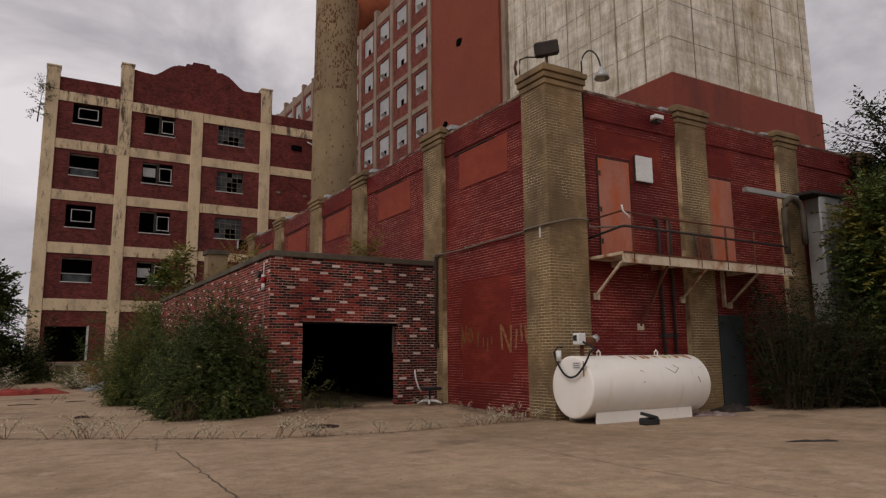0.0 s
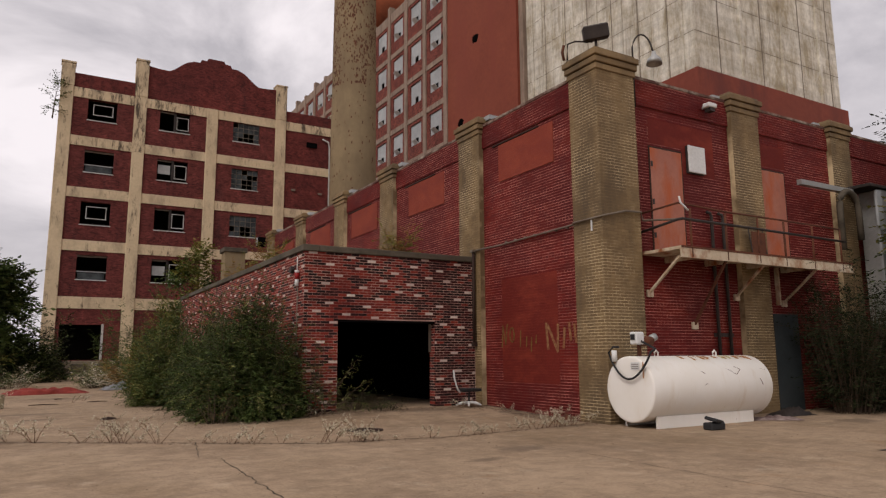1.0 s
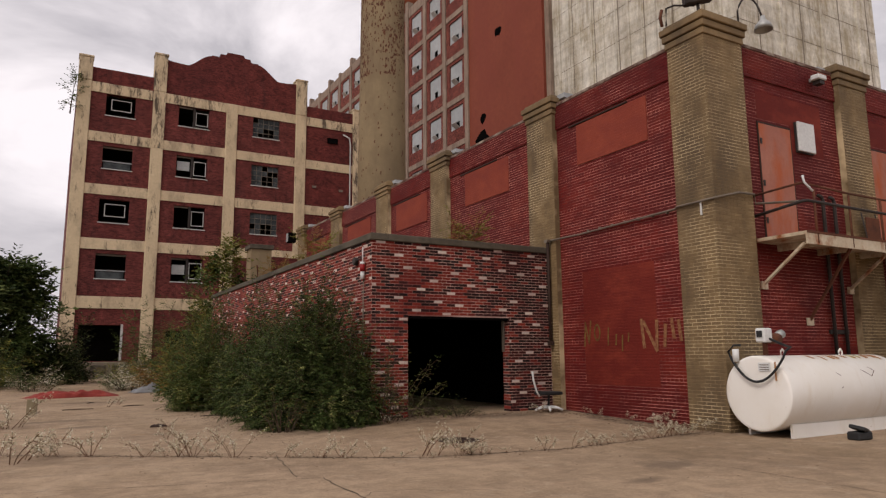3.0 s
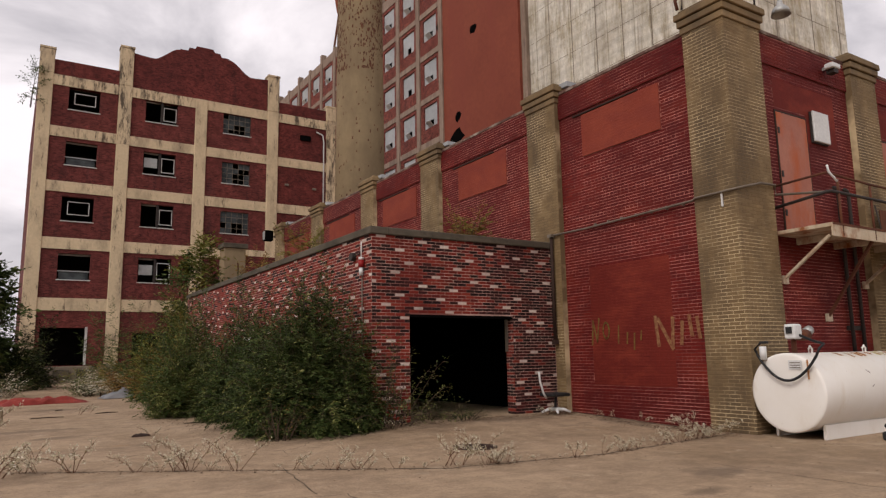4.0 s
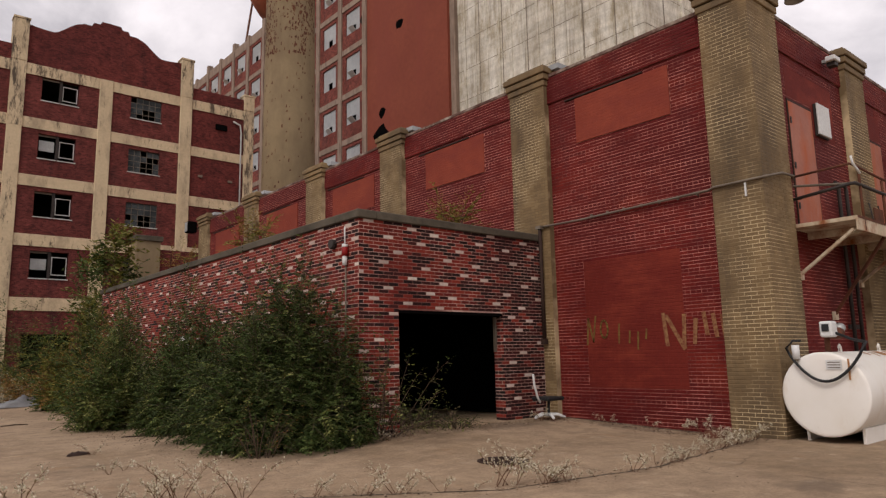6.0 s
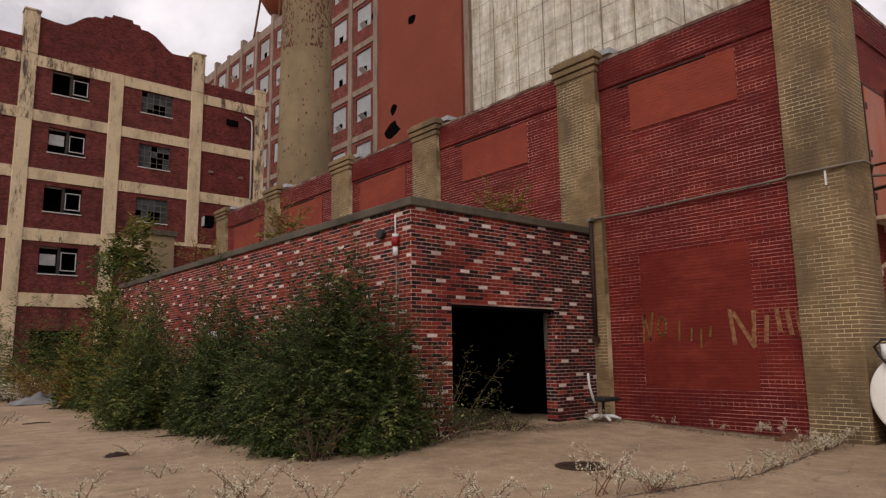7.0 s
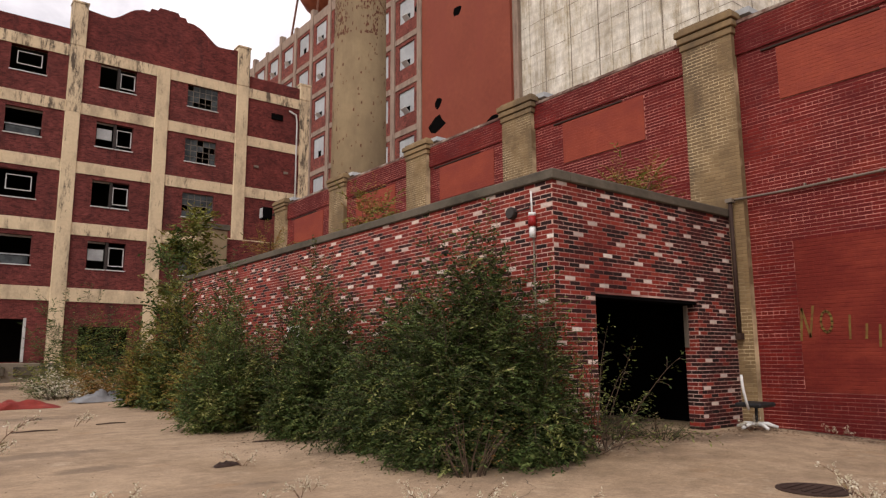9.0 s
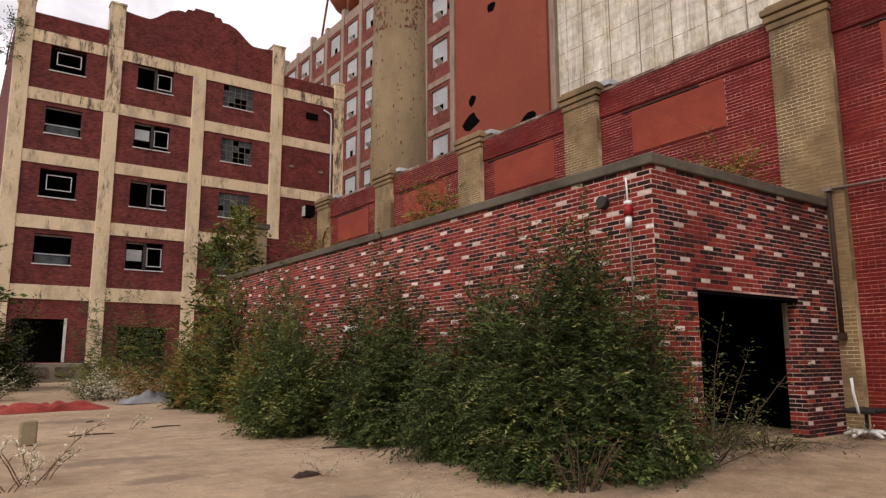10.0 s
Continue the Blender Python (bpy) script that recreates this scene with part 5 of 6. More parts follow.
for x in (17.4, 18.4):
    bar("leg", [(x, 10.2, 0.0), (x, 10.2, 1.95)], 0.05, M["darkpipe"], duct)
lean = thing("sheet_door", "dark blue-grey steel door leaf standing by the tank", "door", (14.3, 10.4, 0))
boxes("leaf", [(13.95, 14.85, FY - 0.06, FY - 0.015, 0.0, 2.15)], two_scale("blue_grey_paint", (0.030, 0.038, 0.040), (0.048, 0.056, 0.058), 1, 10, 0.6), lean, bevel=0.008)

# ---- fuel tank fittings ----
for x in (9.42, 11.0):
    bm = bmesh.new()
    tube(bm, [(x - 0.04, 9.98, TZ + TR - 0.01), (x - 0.045, 9.98, TZ + TR + 0.06), (x, 9.98, TZ + TR + 0.10), (x + 0.045, 9.98, TZ + TR + 0.06), (x + 0.04, 9.98, TZ + TR - 0.01)], 0.016, 6)
    part("lifting_lug", bm, M["tank"], fuel)
pump = thing("fuel_pump", "white and rust-red hand fuel pump with a black hose", "pump", (8.95, 9.98, 1.23))
boxes("meter", [(8.78, 8.98, 9.82, 9.99, 1.44, 1.66)], M["whitesheet"], pump, bevel=0.02)
boxes("dial", [(8.765, 8.78, 9.86, 9.95, 1.52, 1.62)], M["black"], pump)
bar("column", [(9.0, 9.98, 1.22), (9.0, 9.98, 1.46)], 0.04, M["rust"], pump)
bar("motor", [(8.98, 9.9, 1.50), (9.22, 9.9, 1.50)], 0.085, M["rust"], pump, seg=12)
bar("cap", [(9.22, 9.9, 1.54), (9.32, 9.9, 1.58)], 0.07, M["galv"], pump, seg=12)
bar("nozzle_holder", [(8.70, 10.30, 1.14), (8.70, 10.30, 1.34)], 0.05, M["whitesheet"], pump, seg=10)
hose = [(8.68 - 0.03 * math.sin(math.pi * k / 20), 10.42 - 1.0 * k / 20, 1.30 - 0.46 * math.sin(math.pi * k / 20) ** 0.8) for k in range(21)]
hose = [(8.76, 10.24, 1.40), (8.70, 10.33, 1.40)] + hose + [(8.80, 9.42, 1.36), (8.92, 9.62, 1.40), (8.9, 9.84, 1.50)]
bar("hose", hose, 0.02, M["black"], pump, "looped black rubber hose", 8)
boxes("label_plate", [(8.708, 8.716, 9.72, 9.92, 1.00, 1.13)], M["whitesheet"], fuel)
for k in range(3):
    boxes("label_bar", [(8.704, 8.708, 9.74, 9.90, 1.02 + 0.035 * k, 1.032 + 0.035 * k)], M["conduit"], fuel)


def on_tank(x, ang, lift=0.004):
    return Vector((x, 9.98 - math.cos(ang) * (TR + lift), TZ + math.sin(ang) * (TR + lift)))


def tank_stroke(pts, width, mat, name):
    """A thin painted mark lying on the round shell: points are (x, angle)."""
    bm = bmesh.new()
    row = []
    for (x, a) in pts:
        row.append((bm.verts.new(on_tank(x - width / 2, a)), bm.verts.new(on_tank(x + width / 2, a))))
    for p, q in zip(row, row[1:]):
        bm.faces.new((p[0], p[1], q[1], q[0]))
    part(name, bm, mat, fuel)


RUSTRUN = two_scale("rust_run", (0.46, 0.24, 0.10), (0.36, 0.16, 0.06), 9, 40)
YELRUN = two_scale("faded_yellow_label", (0.60, 0.52, 0.20), (0.62, 0.58, 0.35), 9, 40)
rr = random.Random(5)
for k in range(26):
    x = 9.8 + 1.9 * rr.random()
    a0 = 1.42 - 0.1 * rr.random()
    tank_stroke([(x + 0.004 * q, a0 - q * (0.03 + 0.05 * rr.random())) for q in range(5)], rr.uniform(0.02, 0.10), YELRUN if 10.7 < x < 11.4 and k % 2 else RUSTRUN, "rust_streak")
boxes("rust_streak", [(8.706, 8.712, 9.62, 9.645, 0.86, 1.14)], RUSTRUN, fuel)
for (xa, aa), (xb, ab) in (((10.72, 0.62), (10.92, 0.40)), ((10.92, 0.40), (11.08, 0.58)), ((11.08, 0.58), (10.96, 0.70)), ((10.0, 0.55), (10.08, 0.45)), ((10.05, 0.15), (9.98, 0.10)), ((11.55, 0.25), (11.6, 0.05)), ((11.66, 0.6), (11.8, 0.55))):
    tank_stroke([(xa + (xb - xa) * q / 6, aa + (ab - aa) * q / 6) for q in range(7)], 0.02, M["rust"], "worn_mark")

# ---- things on the ground ----
bag = thing("battery_box", "black plastic battery box lying by the tank", "box", (9.7, 9.0, 0))
boxes("body", [(9.50, 9.86, 8.93, 9.12, 0.0, 0.12)], M["black"], bag, bevel=0.02)
lid = boxes("lid", [(-0.17, 0.17, -0.11, 0.11, 0, 0.06)], M["black"], bag, bevel=0.015)
lid.matrix_parent_inverse = Matrix.Identity(4)
lid.matrix_basis = pose(-0.02, 0.03, 0.13, 12, 10, 20)


def crumpled(name, label, cat, cx, cy, w, d, h, mat, seed, n=16, rot=0.0):
    """A thin crumpled sheet lying on the ground."""
    ob = thing(name, label, cat, (cx, cy, rise(cx, cy)))
    bm = bmesh.new()
    noise.seed_set(seed)
    rows = []
    for j in range(n + 1):
        r = []
        for i in range(n + 1):
            u, v = i / n - 0.5, j / n - 0.5
            wob = 1 + 0.35 * noise.noise(Vector((u * 3, v * 3, seed)))
            e = max(0.0, 1 - (2 * abs(u)) ** 4) * max(0.0, 1 - (2 * abs(v)) ** 4)
            z = 0.006 + h * e * (0.35 + 0.65 * abs(noise.noise(Vector((u * 5, v * 5, seed * 3.1)))) * 2)
            x, y = u * w * wob, v * d * wob
            r.append(bm.verts.new((cx + x * math.cos(rot) - y * math.sin(rot), cy + x * math.sin(rot) + y * math.cos(rot), rise(cx, cy) + z)))
        rows.append(r)
    for j in range(n):
        for i in range(n):
            bm.faces.new((rows[j][i], rows[j][i + 1], rows[j + 1][i + 1], rows[j + 1][i]))
    part("sheet", bm, mat, ob, smooth=True)


crumpled("rag", "crumpled pale patterned cloth on the concrete", "cloth", 12.15, 9.6, 1.0, 0.45, 0.07, two_scale("dirty_cloth", (0.34, 0.27, 0.24), (0.13, 0.075, 0.07), 9, 26), 3, rot=-0.5)
crumpled("tarp", "crumpled red plastic netting on the yard", "tarp", -0.1, 29.6, 2.5, 1.0, 0.28, two_scale("red_netting", (0.30, 0.045, 0.03), (0.16, 0.022, 0.018), 3, 20, 0.6), 9, 22, 0.2)
crumpled("tarp", "grey sheet of scrap in the weeds", "scrap", 2.75, 31.2, 1.7, 0.8, 0.30, M["sheet"], 12, rot=0.3)
crumpled("rag", "dark scrap of rubber on the concrete", "scrap", 1.05, 17.1, 0.32, 0.12, 0.06, M["ironbrown"], 15, 8, 0.3)
crumpled("rag", "dark scrap of rubber on the concrete", "scrap", 9.7, 6.0, 0.75, 0.07, 0.03, M["darkpipe"], 16, 8, -0.5)
crumpled("rag", "dark leaf litter on the concrete", "litter", 8.6, 11.55, 0.5, 0.35, 0.12, M["rust"], 17, 10)
crumpled("rag", "dark litter beside the tank", "litter", 13.3, 10.0, 0.9, 0.5, 0.18, M["darkpipe"], 18, 10)

for x, y, L, a in ((1.25, 23.6, 0.55, 0.2), (-0.1, 22.9, 0.7, 0.1), (2.35, 18.9, 0.45, -0.5), (0.3, 25.6, 0.3, 0.9)):
    stick = thing("stick", "short dark broken stick lying on the concrete", "stick", (x, y, 0))
    bar("wood", [(x - L / 2 * math.cos(a), y - L / 2 * math.sin(a), 0.014), (x, y + 0.02, 0.022), (x + L / 2 * math.cos(a), y + L / 2 * math.sin(a), 0.014)], [0.010, 0.014, 0.008], M["ironbrown"], stick, seg=6)

block_ = thing("wood_block", "short weathered timber post on the yard", "post", (-1.14, 22.0, 0))
boxes("timber", [(-1.20, -0.98, 21.9, 22.08, 0, 0.36)], two_scale("grey_timber", (0.26, 0.21, 0.13), (0.18, 0.14, 0.09), 4, 30), block_, bevel=0.02)

cover = thing("manhole_cover", "dark iron manhole cover set in the yard", "manhole", (4.66, 12.19, 0))
bm = bmesh.new()
mz = rise(4.66, 12.19)
lathe(bm, [(0.315, mz - 0.02), (0.315, mz + 0.012), (0.28, mz + 0.016), (0.27, mz + 0.008), (0.02, mz + 0.010)], 36, (4.66, 12.19, 0))
part("lid", bm, M["ironbrown"], cover)
for k in range(5):
    y = 12.19 - 0.18 + 0.09 * k
    boxes("rib", [(4.66 - 0.19, 4.66 + 0.19, y - 0.018, y + 0.018, mz + 0.006, mz + 0.018)], M["ironbrown"], cover)

chair = thing("office_chair", "broken office chair with white base and black seat", "chair", (8.3, 14.7, 0.1))
cz = rise(8.3, 14.7)
for k in range(5):
    a = 0.4 + k * math.tau / 5
    bar("base_leg", [(8.3, 14.62, cz + 0.10), (8.3 + 0.16 * math.cos(a), 14.62 + 0.16 * math.sin(a), cz + 0.10), (8.3 + 0.30 * math.cos(a), 14.62 + 0.30 * math.sin(a), cz + 0.05)], [0.035, 0.032, 0.022], M["whitesheet"], chair)
bar("gas_lift", [(8.3, 14.62, cz + 0.08), (8.32, 14.62, cz + 0.36)], 0.025, M["black"], chair)
boxes("seat", [(8.08, 8.55, 14.42, 14.84, cz + 0.35, cz + 0.42)], M["black"], chair, bevel=0.025)
bar("back_bar", [(8.06, 14.6, cz + 0.33), (7.98, 14.58, cz + 0.42), (7.90, 14.58, cz + 0.66), (7.88, 14.58, cz + 0.84)], 0.02, M["whitesheet"], chair)

# joints and cracks in the slab: dark dirt-filled seams
seams = thing("yard_joints", "dark dirt-filled slab joints and cracks", "joint", (3, 11, 0), kind="structure")
SEAM = two_scale("joint_dirt", (0.055, 0.042, 0.03), (0.09, 0.068, 0.048), 4, 30)


def seam(pts, width, seed):
    rnd = random.Random(seed)
    bm = bmesh.new()
    row = []
    fine = []
    for (xa, ya), (xb, yb) in zip(pts, pts[1:]):
        n = max(2, int(math.hypot(xb - xa, yb - ya) / 0.12))
        fine += [(xa + (xb - xa) * k / n, ya + (yb - ya) * k / n) for k in range(n)]
    fine.append(pts[-1])
    for k, (x, y) in enumerate(fine):
        x2, y2 = fine[min(k + 1, len(fine) - 1)]
        x1, y1 = fine[max(k - 1, 0)]
        d = Vector((x2 - x1, y2 - y1, 0)).normalized()
        s = Vector((-d.y, d.x, 0))
        j = rnd.gauss(0, 0.012)
        w = width * rnd.uniform(0.35, 1.2)
        c = Vector((x, y, rise(x, y) + 0.004)) + s * j
        row.append((bm.verts.new(c + s * w / 2), bm.verts.new(c - s * w / 2)))
    for p, q in zip(row, row[1:]):
        bm.faces.new((p[1], q[1], q[0], p[0]))
    part("joint", bm, SEAM, seams)


seam([(-6, 17.4), (3.4, 10.9), (5.5, 10.6), (8.75, 10.95)], 0.035, 1)
seam([(1.8, 10.25), (1.77, 9.1), (1.72, 6.6), (1.7, -3)], 0.017, 2)
seam([(-6, 12.4), (1.04, 10.42), (1.8, 10.25)], 0.011, 3)
seam([(1.58, 10.4), (1.85, 12.15)], 0.012, 4)
seam([(5.95, 9.3), (5.95, 7.7), (5.92, 5.7), (6.0, 1.0)], 0.012, 8)
seam([(-2.5, 20.5), (1.2, 19.2), (3.2, 18.8)], 0.015, 5)
seam([(8.85, 11.45), (8.88, 15.05)], 0.09, 6)
seam([(-6, 26.5), (2.0, 24.6)], 0.02, 7)
rs = random.Random(33)
for k in range(16):
    x, y, a = rs.uniform(-3, 7.5), rs.uniform(6, 19), rs.uniform(0, 6.28)
    line = [(x, y)]
    for q in range(rs.randrange(4, 9)):
        a += rs.gauss(0, 0.5)
        x, y = x + 0.22 * math.cos(a), y + 0.22 * math.sin(a)
        line.append((x, y))
    if all(px < 8.6 and not (py > 14.8 and px > 4.2) for px, py in line):
        seam(line, 0.007, 60 + k)

# loose grit, chips and dead leaves over the yard
rl = random.Random(91)
vs, fs = [], []


def chip(x, y, r):
    z = rise(x, y)
    i, n = len(vs), 5
    a0 = rl.uniform(0, 6.28)
    for k in range(n):
        a = a0 + k * math.tau / n
        q = r * rl.uniform(0.5, 1.2)
        vs.append((x + q * math.cos(a), y + q * math.sin(a), z + 0.001))
    vs.append((x + rl.uniform(-0.3, 0.3) * r, y, z + r * rl.uniform(0.25, 0.7)))
    for k in range(n):
        fs.append((i + k, i + (k + 1) % n, i + n))


for k in range(2600):
    chip(rl.uniform(-5, 12), rl.uniform(2, 26), rl.uniform(0.004, 0.014))
for k in range(900):
    t = rl.random()
    x = -2 + 10.8 * t
    chip(x + rl.gauss(0, 0.05), joint_at(x) + rl.gauss(0, 0.10), rl.uniform(0.006, 0.022))
for k in range(700):
    chip(8.78 - abs(rl.gauss(0, 0.22)), rl.uniform(11.4, 15.0), rl.uniform(0.006, 0.026))
for k in range(500):
    chip(rl.uniform(4.6, 8.6), 14.95 - abs(rl.gauss(0, 0.25)), rl.uniform(0.006, 0.026))
for k in range(500):
    y = rl.uniform(14.2, 22)
    chip(2.2 - abs(rl.gauss(0, 0.3)) + (22 - y) * 0.05, y, rl.uniform(0.006, 0.022))
me = bpy.data.meshes.new("yard_litter")
me.from_pydata(vs, [], fs)
lm = Mat("litter_chips", 0.9)
lm.color(lm.ramp(lm.n.new("ShaderNodeNewGeometry").outputs["Random Per Island"], [(0.0, (0.05, 0.033, 0.022)), (0.5, (0.16, 0.10, 0.06)), (1.0, (0.36, 0.27, 0.19))]))
me.materials.append(lm.m)
tagged(new("yard_litter", me), "scattered grit, chips and dead leaves on the concrete", "litter", kind="stuff")

# ---- garage fittings ----
jar = thing("wall_lamp", "red and white jar lamp on a conduit at the garage corner", "light", (GX - 0.06, 15.44, 2.9))
bar("conduit", [(GX - 0.04, 15.44, 1.2), (GX - 0.04, 15.44, 2.78)], 0.012, M["conduit"], jar)
bar("base", [(GX - 0.06, 15.44, 2.78), (GX - 0.06, 15.44, 2.93)], 0.042, M["whitesheet"], jar, seg=12)
bar("red_band", [(GX - 0.06, 15.44, 2.93), (GX - 0.06, 15.44, 3.07)], 0.055, two_scale("red_enamel", (0.30, 0.015, 0.014), (0.20, 0.012, 0.012), 9, 30, 0.45), jar, seg=12)
bar("top", [(GX - 0.06, 15.44, 3.07), (GX - 0.06, 15.44, 3.12)], 0.05, M["whitesheet"], jar, seg=12)
bar("rod", [(GX - 0.06, 15.44, 3.12), (GX - 0.05, 15.46, 3.42)], 0.012, M["whitesheet"], jar)
jbox = thing("junction_box", "round grey junction box on the garage wall", "box", (GX - 0.03, 15.85, 3.2))
bm = bmesh.new()
lathe(bm, [(0.075, GX - 0.09), (0.085, GX - 0.07), (0.085, GX - 0.012)], 16, (0, 15.85, 3.18), "x")
part("body", bm, M["darkpipe"], jbox)
bar("arm", [(GX - 0.05, 15.85, 3.18), (GX - 0.05, 15.5, 3.2)], 0.012, M["darkpipe"], jbox)
jamb = thing("door_jamb", "pale steel strip on the garage doorway edge", "frame", (GO[1] - 0.03, 15.3, 0))
boxes("strip", [(GO[1] - 0.05, GO[1] - 0.016, 15.28, 15.34, 1.35, GO[2] - 0.06)], M["conduit"], jamb)
boxes("lintel", [(GO[0], GO[1], GY + 0.003, GY + 0.24, GO[2] - 0.05, GO[2] - 0.002)], M["void"], garage, "near-black steel lintel")
boxes("wall_vent", [(GX - 0.03, GX - 0.012, 22.3, 22.42, 1.1, 1.9), (GX - 0.03, GX - 0.012, 22.42, 22.9, 1.78, 1.9)], M["frame"], garage, "white-framed blocked side window")
bar("roof_hook", [(GX + 0.15, 24.3, GTOP + 0.1), (GX + 0.15, 24.3, GTOP + 0.4), (GX + 0.05, 24.0, GTOP + 0.55)], 0.02, M["rust"], garage)

# pier standing behind the garage
pier = thing("brick_pier", "tan rendered pier with a low brick wall behind the garage", "pier", (10.2, 40.6, 0))
boxes("shaft", [(8.3, 9.4, 40.0, 41.0, 0, 7.1)], M["chimney"], pier)
boxes("cap", [(8.2, 9.5, 39.9, 41.1, 7.1, 7.35)], M["cap"], pier, bevel=0.02)
boxes("low_wall", [(9.4, 13.2, 40.2, 40.6, 0, 6.75)], M["bdark"], pier)

# ---- factory block extras ----
bar("drainpipe", [(19.3, BY - 0.15, 19.6), (19.85, BY - 0.15, 19.4), (19.95, BY - 0.15, 18.8), (19.95, BY - 0.15, 5)], 0.065, M["frame"], block, "pale drainpipe with a bent head")
for x, z in ((18.4, 18.95), (16.9, 14.9), (19.2, 14.8)):
    s = 0.45 if z > 18 else 0.16
    boxes("vent", [(x - s, x + s, BY - 0.1, BY - 0.002, z - s * 0.5, z + s * 0.5)], M["void"] if z > 18 else M["conduit"], block)
dock = thing("loading_dock", "grey concrete loading dock with timber bumpers", "dock", (2, 53, 0))
boxes("platform", [(-0.4, 5.2, 53.2, BY - 0.13, 0, 1.05)], M["jointline"], dock, bevel=0.03)
for x in (0.2, 1.5, 2.8, 4.1):
    boxes("bumper", [(x, x + 0.9, 53.05, 53.2, 0.35, 0.85)], M["cap"], dock, bevel=0.03)
boxes("railing", [(3.3, 3.45, BY - 0.05, BY - 0.002, 1.1, 3.6)], M["frame"], block)

# ---- mill extras: holes, roof tank ----
# holes as flat plates on the uncut wall, their dark depth painted near-black
for y, z, w, h in ((51.1, 30.2, 0.75, 0.55), (54.0, 21.0, 1.3, 0.85), (53.8, 22.8, 0.6, 0.5), (46.8, 19.2, 0.9, 0.7), (47.2, 35.0, 0.5, 0.4), (56.9, 33.0, 0.4, 0.5)):
    bm = bmesh.new()
    rnd = random.Random(int(y * 10))
    ring_ = [bm.verts.new((TX - 0.006, y + w * math.cos(k * math.tau / 9) * rnd.uniform(0.6, 1.1), z + h * math.sin(k * math.tau / 9) * rnd.uniform(0.6, 1.1))) for k in range(9)]
    f = bm.faces.new(ring_)
    r = bmesh.ops.extrude_face_region(bm, geom=[f])
    bmesh.ops.translate(bm, verts=[v for v in r["geom"] if isinstance(v, bmesh.types.BMVert)], vec=(0.02, 0, 0))
    bmesh.ops.recalc_face_normals(bm, faces=bm.faces)
    part("wall_hole", bm, M["void"], mill, "flat patch painted near-black as a ragged hole knocked in the wall")
wt = thing("water_tank", "rust-orange riveted water tank above the mill roof", "tank", (40, 90, TTOP))
bm = bmesh.new()
lathe(bm, [(1.2, 47.6), (3.4, 49.2), (4.6, 51.2), (4.8, 52.5), (4.8, 60.0), (0.5, 62.5)], 32, (41.0, 90.0, 0.8))
part("shell", bm, two_scale("orange_rust", (0.34, 0.095, 0.042), (0.20, 0.055, 0.028), 0.5, 5, 0.85), wt, smooth=True)
for sx, sy in ((-1, -1), (1, -1), (1, 1), (-1, 1)):
    bar("leg", [(41 + 4.4 * sx, 90 + 4.4 * sy, TTOP - 0.9), (41 + 3.2 * sx, 90 + 3.2 * sy, 52.3)], 0.16, M["rust"], wt)

# ---- brickwork: single bricks near the camera's way, the rest joined ----
BRICK_MESH = {}


def brick_faces(L, H, D):
    c = 0.004
    v = [(0, 0, 0), (L, 0, 0), (L, 0, H), (0, 0, H), (c, D, c), (L - c, D, c), (L - c, D, H - c), (c, D, H - c)]
    f = [(4, 7, 6, 5), (0, 4, 5, 1), (1, 5, 6, 2), (2, 6, 7, 3), (3, 7, 4, 0)]
    return v, f


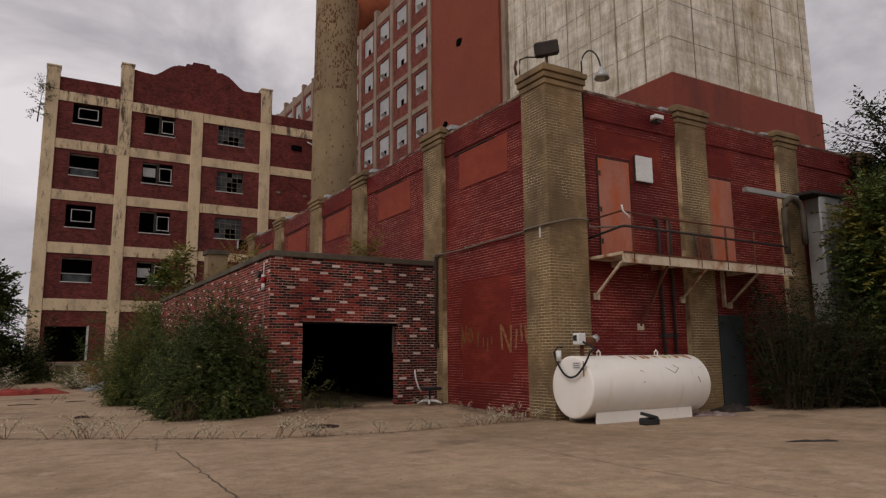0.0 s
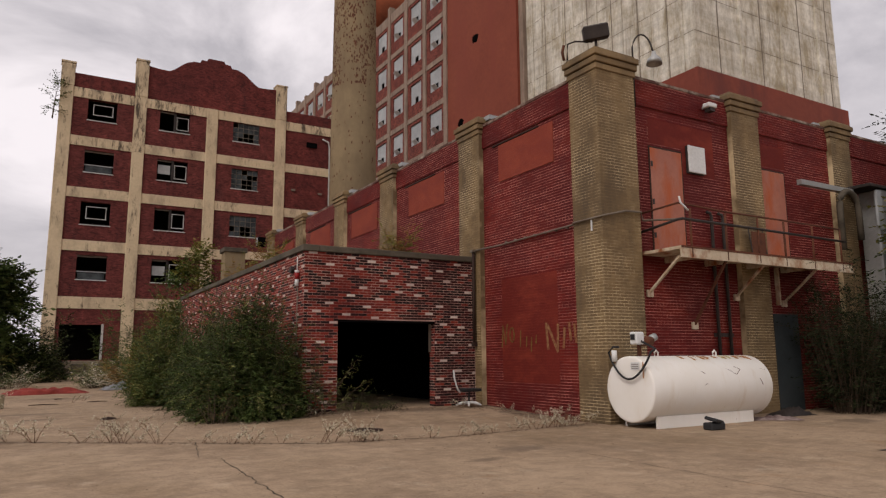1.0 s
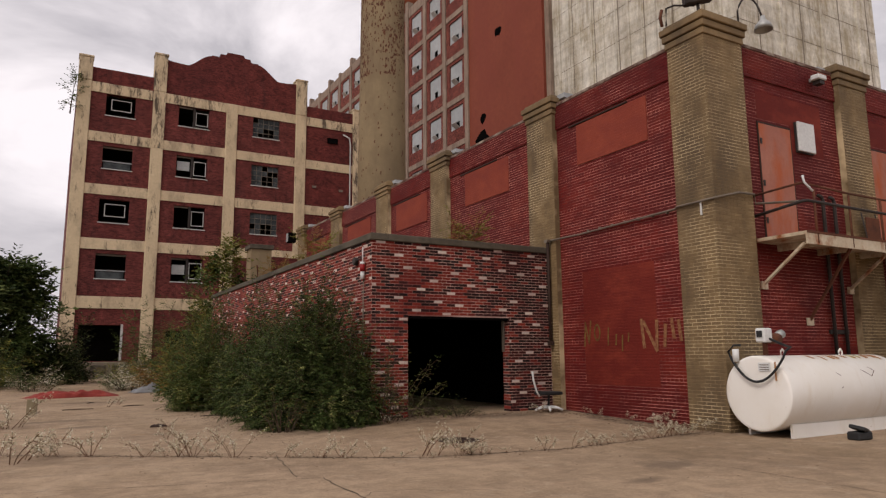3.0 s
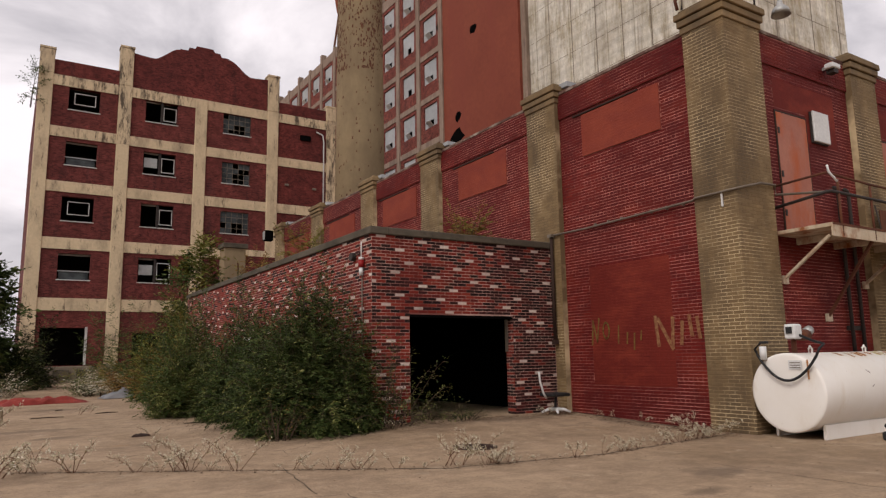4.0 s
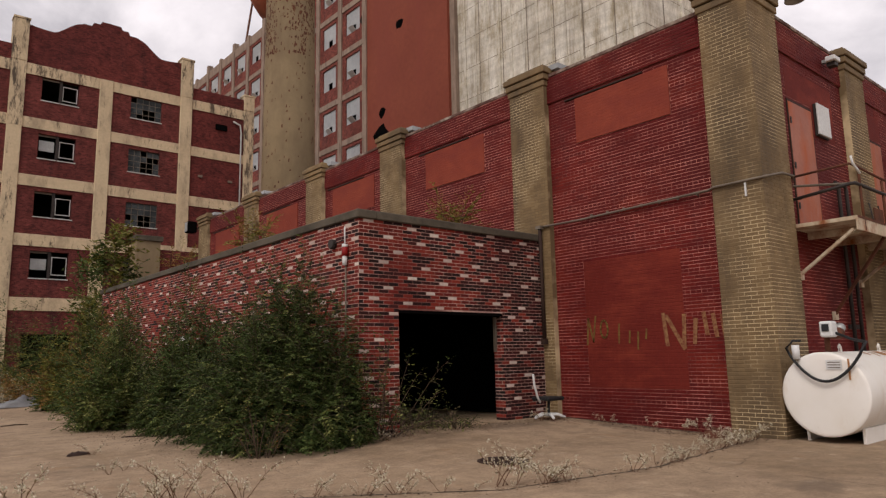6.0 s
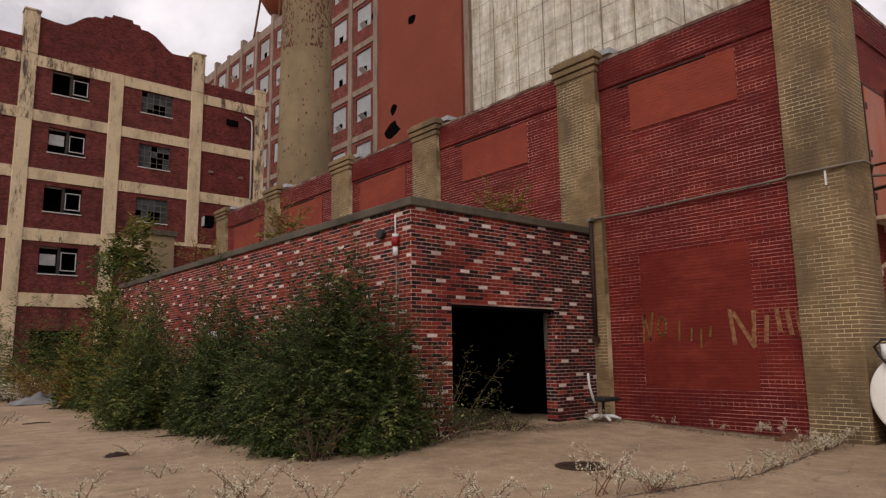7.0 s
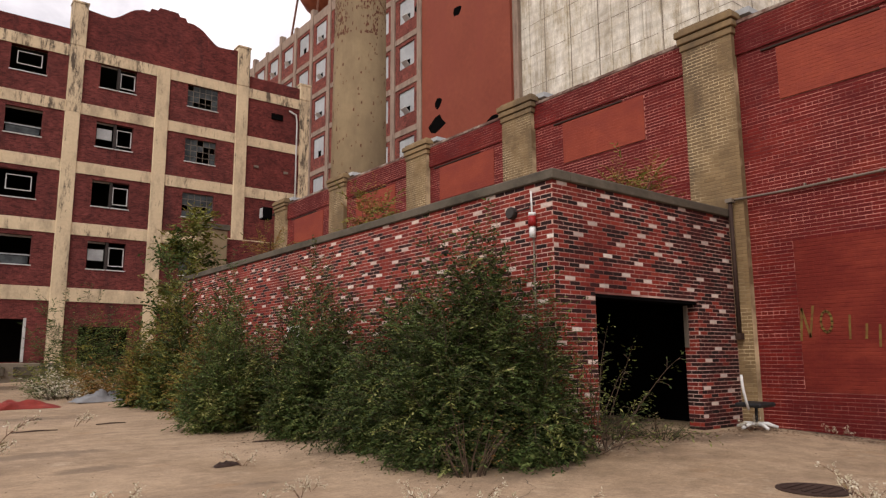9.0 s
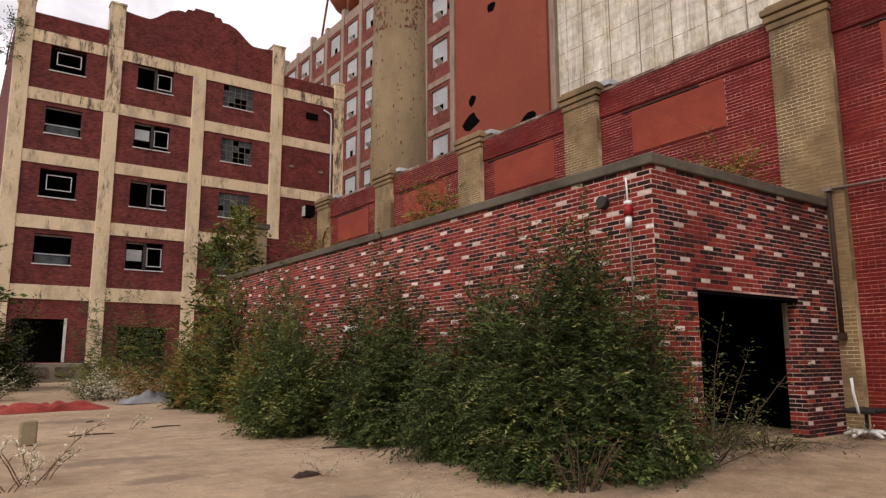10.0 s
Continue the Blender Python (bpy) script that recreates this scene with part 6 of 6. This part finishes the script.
def brickwork(wall, origin, u, n, length, z0, z1, holes, mats, pick, course, blen, near=None, limit=300, seed=1, proud=0.003, joint=0.0095, headers=0):
    """Running bond on a wall face: u runs along it, n points out of it.
    With headers, every so many courses are short bricks, and paint closes the upright joints of the rest."""
    rnd = random.Random(seed)
    o, u, n = Vector(origin), Vector(u), Vector(n)
    rows = int((z1 - z0) / course + 0.6)
    verts, faces, midx = [], [], []
    singles = []
    for c in range(rows):
        zb = z0 + c * course
        head = headers and c % headers == 2
        step = blen / 2 if head else blen
        gap = joint * (0.75 if head or not headers else 0.30)
        s = -(step / 2 if c % 2 else 0) - rnd.uniform(0, 0.012)
        i = 0
        while s < length:
            a, b = max(s, 0.0), min(s + step - gap, length)
            s += step
            i += 1
            zc = zb + course / 2
            for h0, h1, k0, k1 in holes:
                if k0 < zc < k1 and a < h1 and b > h0:
                    if a < h0 - 0.03:
                        b = h0
                    elif b > h1 + 0.03:
                        a = h1
                    else:
                        b = a
            if b - a < 0.03:
                continue
            k = pick(rnd, c, i)
            d = proud + rnd.uniform(-0.001, 0.0015)
            if near and near[0] < a and b < near[1] and near[2] < zb < near[3] and len(singles) < limit and b - a > blen - 0.02:
                singles.append((a, zb, k, d))
                continue
            v, f = brick_faces(b - a, course - joint, d)
            base = len(verts)
            verts += [o + u * (a + p[0]) + n * p[1] + Vector((0, 0, zb + p[2])) for p in v]
            faces += [[base + q for q in g] for g in f]
            midx += [k] * 5
    flip = u.cross(n).z < 0
    if flip:
        faces = [g[::-1] for g in faces]
    me = bpy.data.meshes.new("brickwork")
    me.from_pydata(verts, [], faces)
    for m in mats:
        me.materials.append(m)
    me.polygons.foreach_set("material_index", midx)
    ob = new("brickwork", me)
    ob.parent = wall
    tagged(ob, kind="stuff")
    rot = Matrix(((u.x, n.x, 0, 0), (u.y, n.y, 0, 0), (0, 0, 1, 0), (0, 0, 0, 1)))
    for a, zb, k, d in singles:
        key = (course, blen, k, mats[k].name, flip, joint)
        if key not in BRICK_MESH:
            v, f = brick_faces(blen - joint * (0.30 if headers else 0.75), course - joint, proud)
            bme = bpy.data.meshes.new("brick")
            bme.from_pydata(v, [], [g[::-1] for g in f] if flip else f)
            bme.materials.append(mats[k])
            BRICK_MESH[key] = bme
        br = new("brick", BRICK_MESH[key])
        br.parent = wall
        br.matrix_basis = Matrix.Translation(o + u * a + n * (d - proud) + Vector((0, 0, zb))) @ rot


def pick_red(rnd, c, i):
    return 0


def whitewashed(rnd, c, i, span):
    """White bricks scattered at even distances, never side by side."""
    return (i + 4 * c + (1 if (c * 7) % 3 == 0 else 0)) % span == 0 and rnd.random() < 0.86


def pick_garage(rnd, c, i):
    if whitewashed(rnd, c, i, 14):
        return 2
    return 1 if rnd.random() < 0.26 else 0


def pick_front(rnd, c, i):
    """The doorway wall: red and dark bricks, sooty past the opening."""
    if whitewashed(rnd, c, i, 14):
        return 2
    if i > 11 and rnd.random() < min(0.78, 0.12 * (i - 11)):
        return 3
    return 1 if rnd.random() < 0.36 else 0


def pick_jamb(rnd, c, i):
    return 1 if rnd.random() < 0.5 else 0


GB = [M["gred"], M["gdark"], M["gwhite"], M["gsoot"]]
brickwork(garage_front, (GX, GY, 0), (1, 0, 0), (0, -1, 0), WX - 0.14 - GX, -0.08, GTOP, [(GO[0] - GX, GO[1] - GX, -1, GO[2])], GB, pick_front, 0.0602, 0.197, (0.0, 2.6, 2.0, 3.45), seed=11, joint=0.0105)
brickwork(garage_side, (GX, GEND, 0), (0, -1, 0), (-1, 0, 0), GEND - GY, -0.08, GTOP, [], GB, pick_garage, 0.0602, 0.197, (GEND - GY - 2.9, GEND - GY, 2.0, 3.45), seed=12, joint=0.0105)
# jamb faces of the doorway
brickwork(garage_front, (GO[1], GY + 0.25, 0), (0, -1, 0), (-1, 0, 0), 0.25, -0.08, GO[2], [], GB, pick_jamb, 0.0602, 0.197, seed=13, joint=0.0105)

RB = [M["red"]]
bays = [(11.40, PIL_Y[0][0])] + [(PIL_Y[k][1], PIL_Y[k + 1][0]) for k in range(len(PIL_Y) - 1)]
for k, (a, b) in enumerate(bays):
    holes = [(b - p[1], b - p[0], p[2], p[3]) for p in PANELS + [LOW] if a < p[0] < b]
    brickwork(long_wall, (WX, b, 0), (0, -1, 0), (-1, 0, 0), b - a, -0.06, 6.36, holes, RB, pick_red, 0.0602, 0.197, (0.05, 2.7, 3.05, 4.75) if k == 0 else None, seed=20 + k, proud=0.003, headers=6)
    brickwork(long_wall, (WX - 0.03, b, 0), (0, -1, 0), (-1, 0, 0), b - a, 6.36, WTOP, [], RB, pick_red, 0.0602, 0.197, seed=40 + k, proud=0.006, headers=6)
brickwork(long_wall, (WX - 0.003, LOW[1], 0), (0, -1, 0), (-1, 0, 0), LOW[1] - LOW[0], LOW[2], LOW[3], [], [M["infill"]], pick_red, 0.0602, 0.197, seed=55, proud=0.003, joint=0.0085, headers=6)
for p in PANELS:
    brickwork(long_wall, (WX - 0.022, p[1], 0), (0, -1, 0), (-1, 0, 0), p[1] - p[0], p[2], p[3], [], [M["panel"]], pick_red, 0.0602, 0.197, seed=56, proud=0.003, joint=0.006, headers=6)
fx = [9.83] + [v for p in PIL_X for v in p]
for k, (a, b) in enumerate(zip(fx[0::2], fx[1::2])):
    holes = [(d0 - a, d1 - a, 3.28, 5.52) for d0, d1 in ((10.33, 11.26), (13.88, 14.80)) if a - 0.2 < d0 < b]
    patch = [(d0 - a, d1 - a, z0, z1) for d0, d1, z0, z1 in BLOCKED if a - 0.2 < d0 < b]
    brickwork(door_wall, (a, FY, 0), (1, 0, 0), (0, -1, 0), b - a, -0.06, 6.36, holes + patch, RB, pick_red, 0.0602, 0.197, (0.05, 2.9, 1.2, 3.0) if k == 0 else None, seed=60 + k, proud=0.003, headers=6)
    brickwork(door_wall, (a, FY - 0.03, 0), (1, 0, 0), (0, -1, 0), b - a, 6.36, WTOP, [], RB, pick_red, 0.0602, 0.197, seed=70 + k, proud=0.005, headers=6)
TB = [M["tan"]]
brickwork(corner_pilaster, (8.81, 11.40, 0), (0, -1, 0), (-1, 0, 0), 0.82, -0.06, 6.86, [], TB, pick_red, 0.0602, 0.197, (0.0, 0.82, 0.3, 6.0), seed=80, proud=0.003)
brickwork(corner_pilaster, (8.81, 10.58, 0), (1, 0, 0), (0, -1, 0), 1.02, -0.06, 6.86, [], TB, pick_red, 0.0602, 0.197, seed=81, proud=0.003)
for k, ((a, b), p) in enumerate(zip(PIL_Y, wall_pilasters)):
    brickwork(p, (WX - 0.13, b, 0), (0, -1, 0), (-1, 0, 0), b - a, -0.06, 6.74, [], TB, pick_red, 0.0602, 0.197, seed=90 + k, proud=0.003)
for k, ((a, b), p) in enumerate(zip(PIL_X, door_pilasters)):
    brickwork(p, (a, FY - 0.13, 0), (1, 0, 0), (0, -1, 0), b - a, -0.06, 6.70, [], TB, pick_red, 0.0602, 0.197, seed=100 + k, proud=0.003)
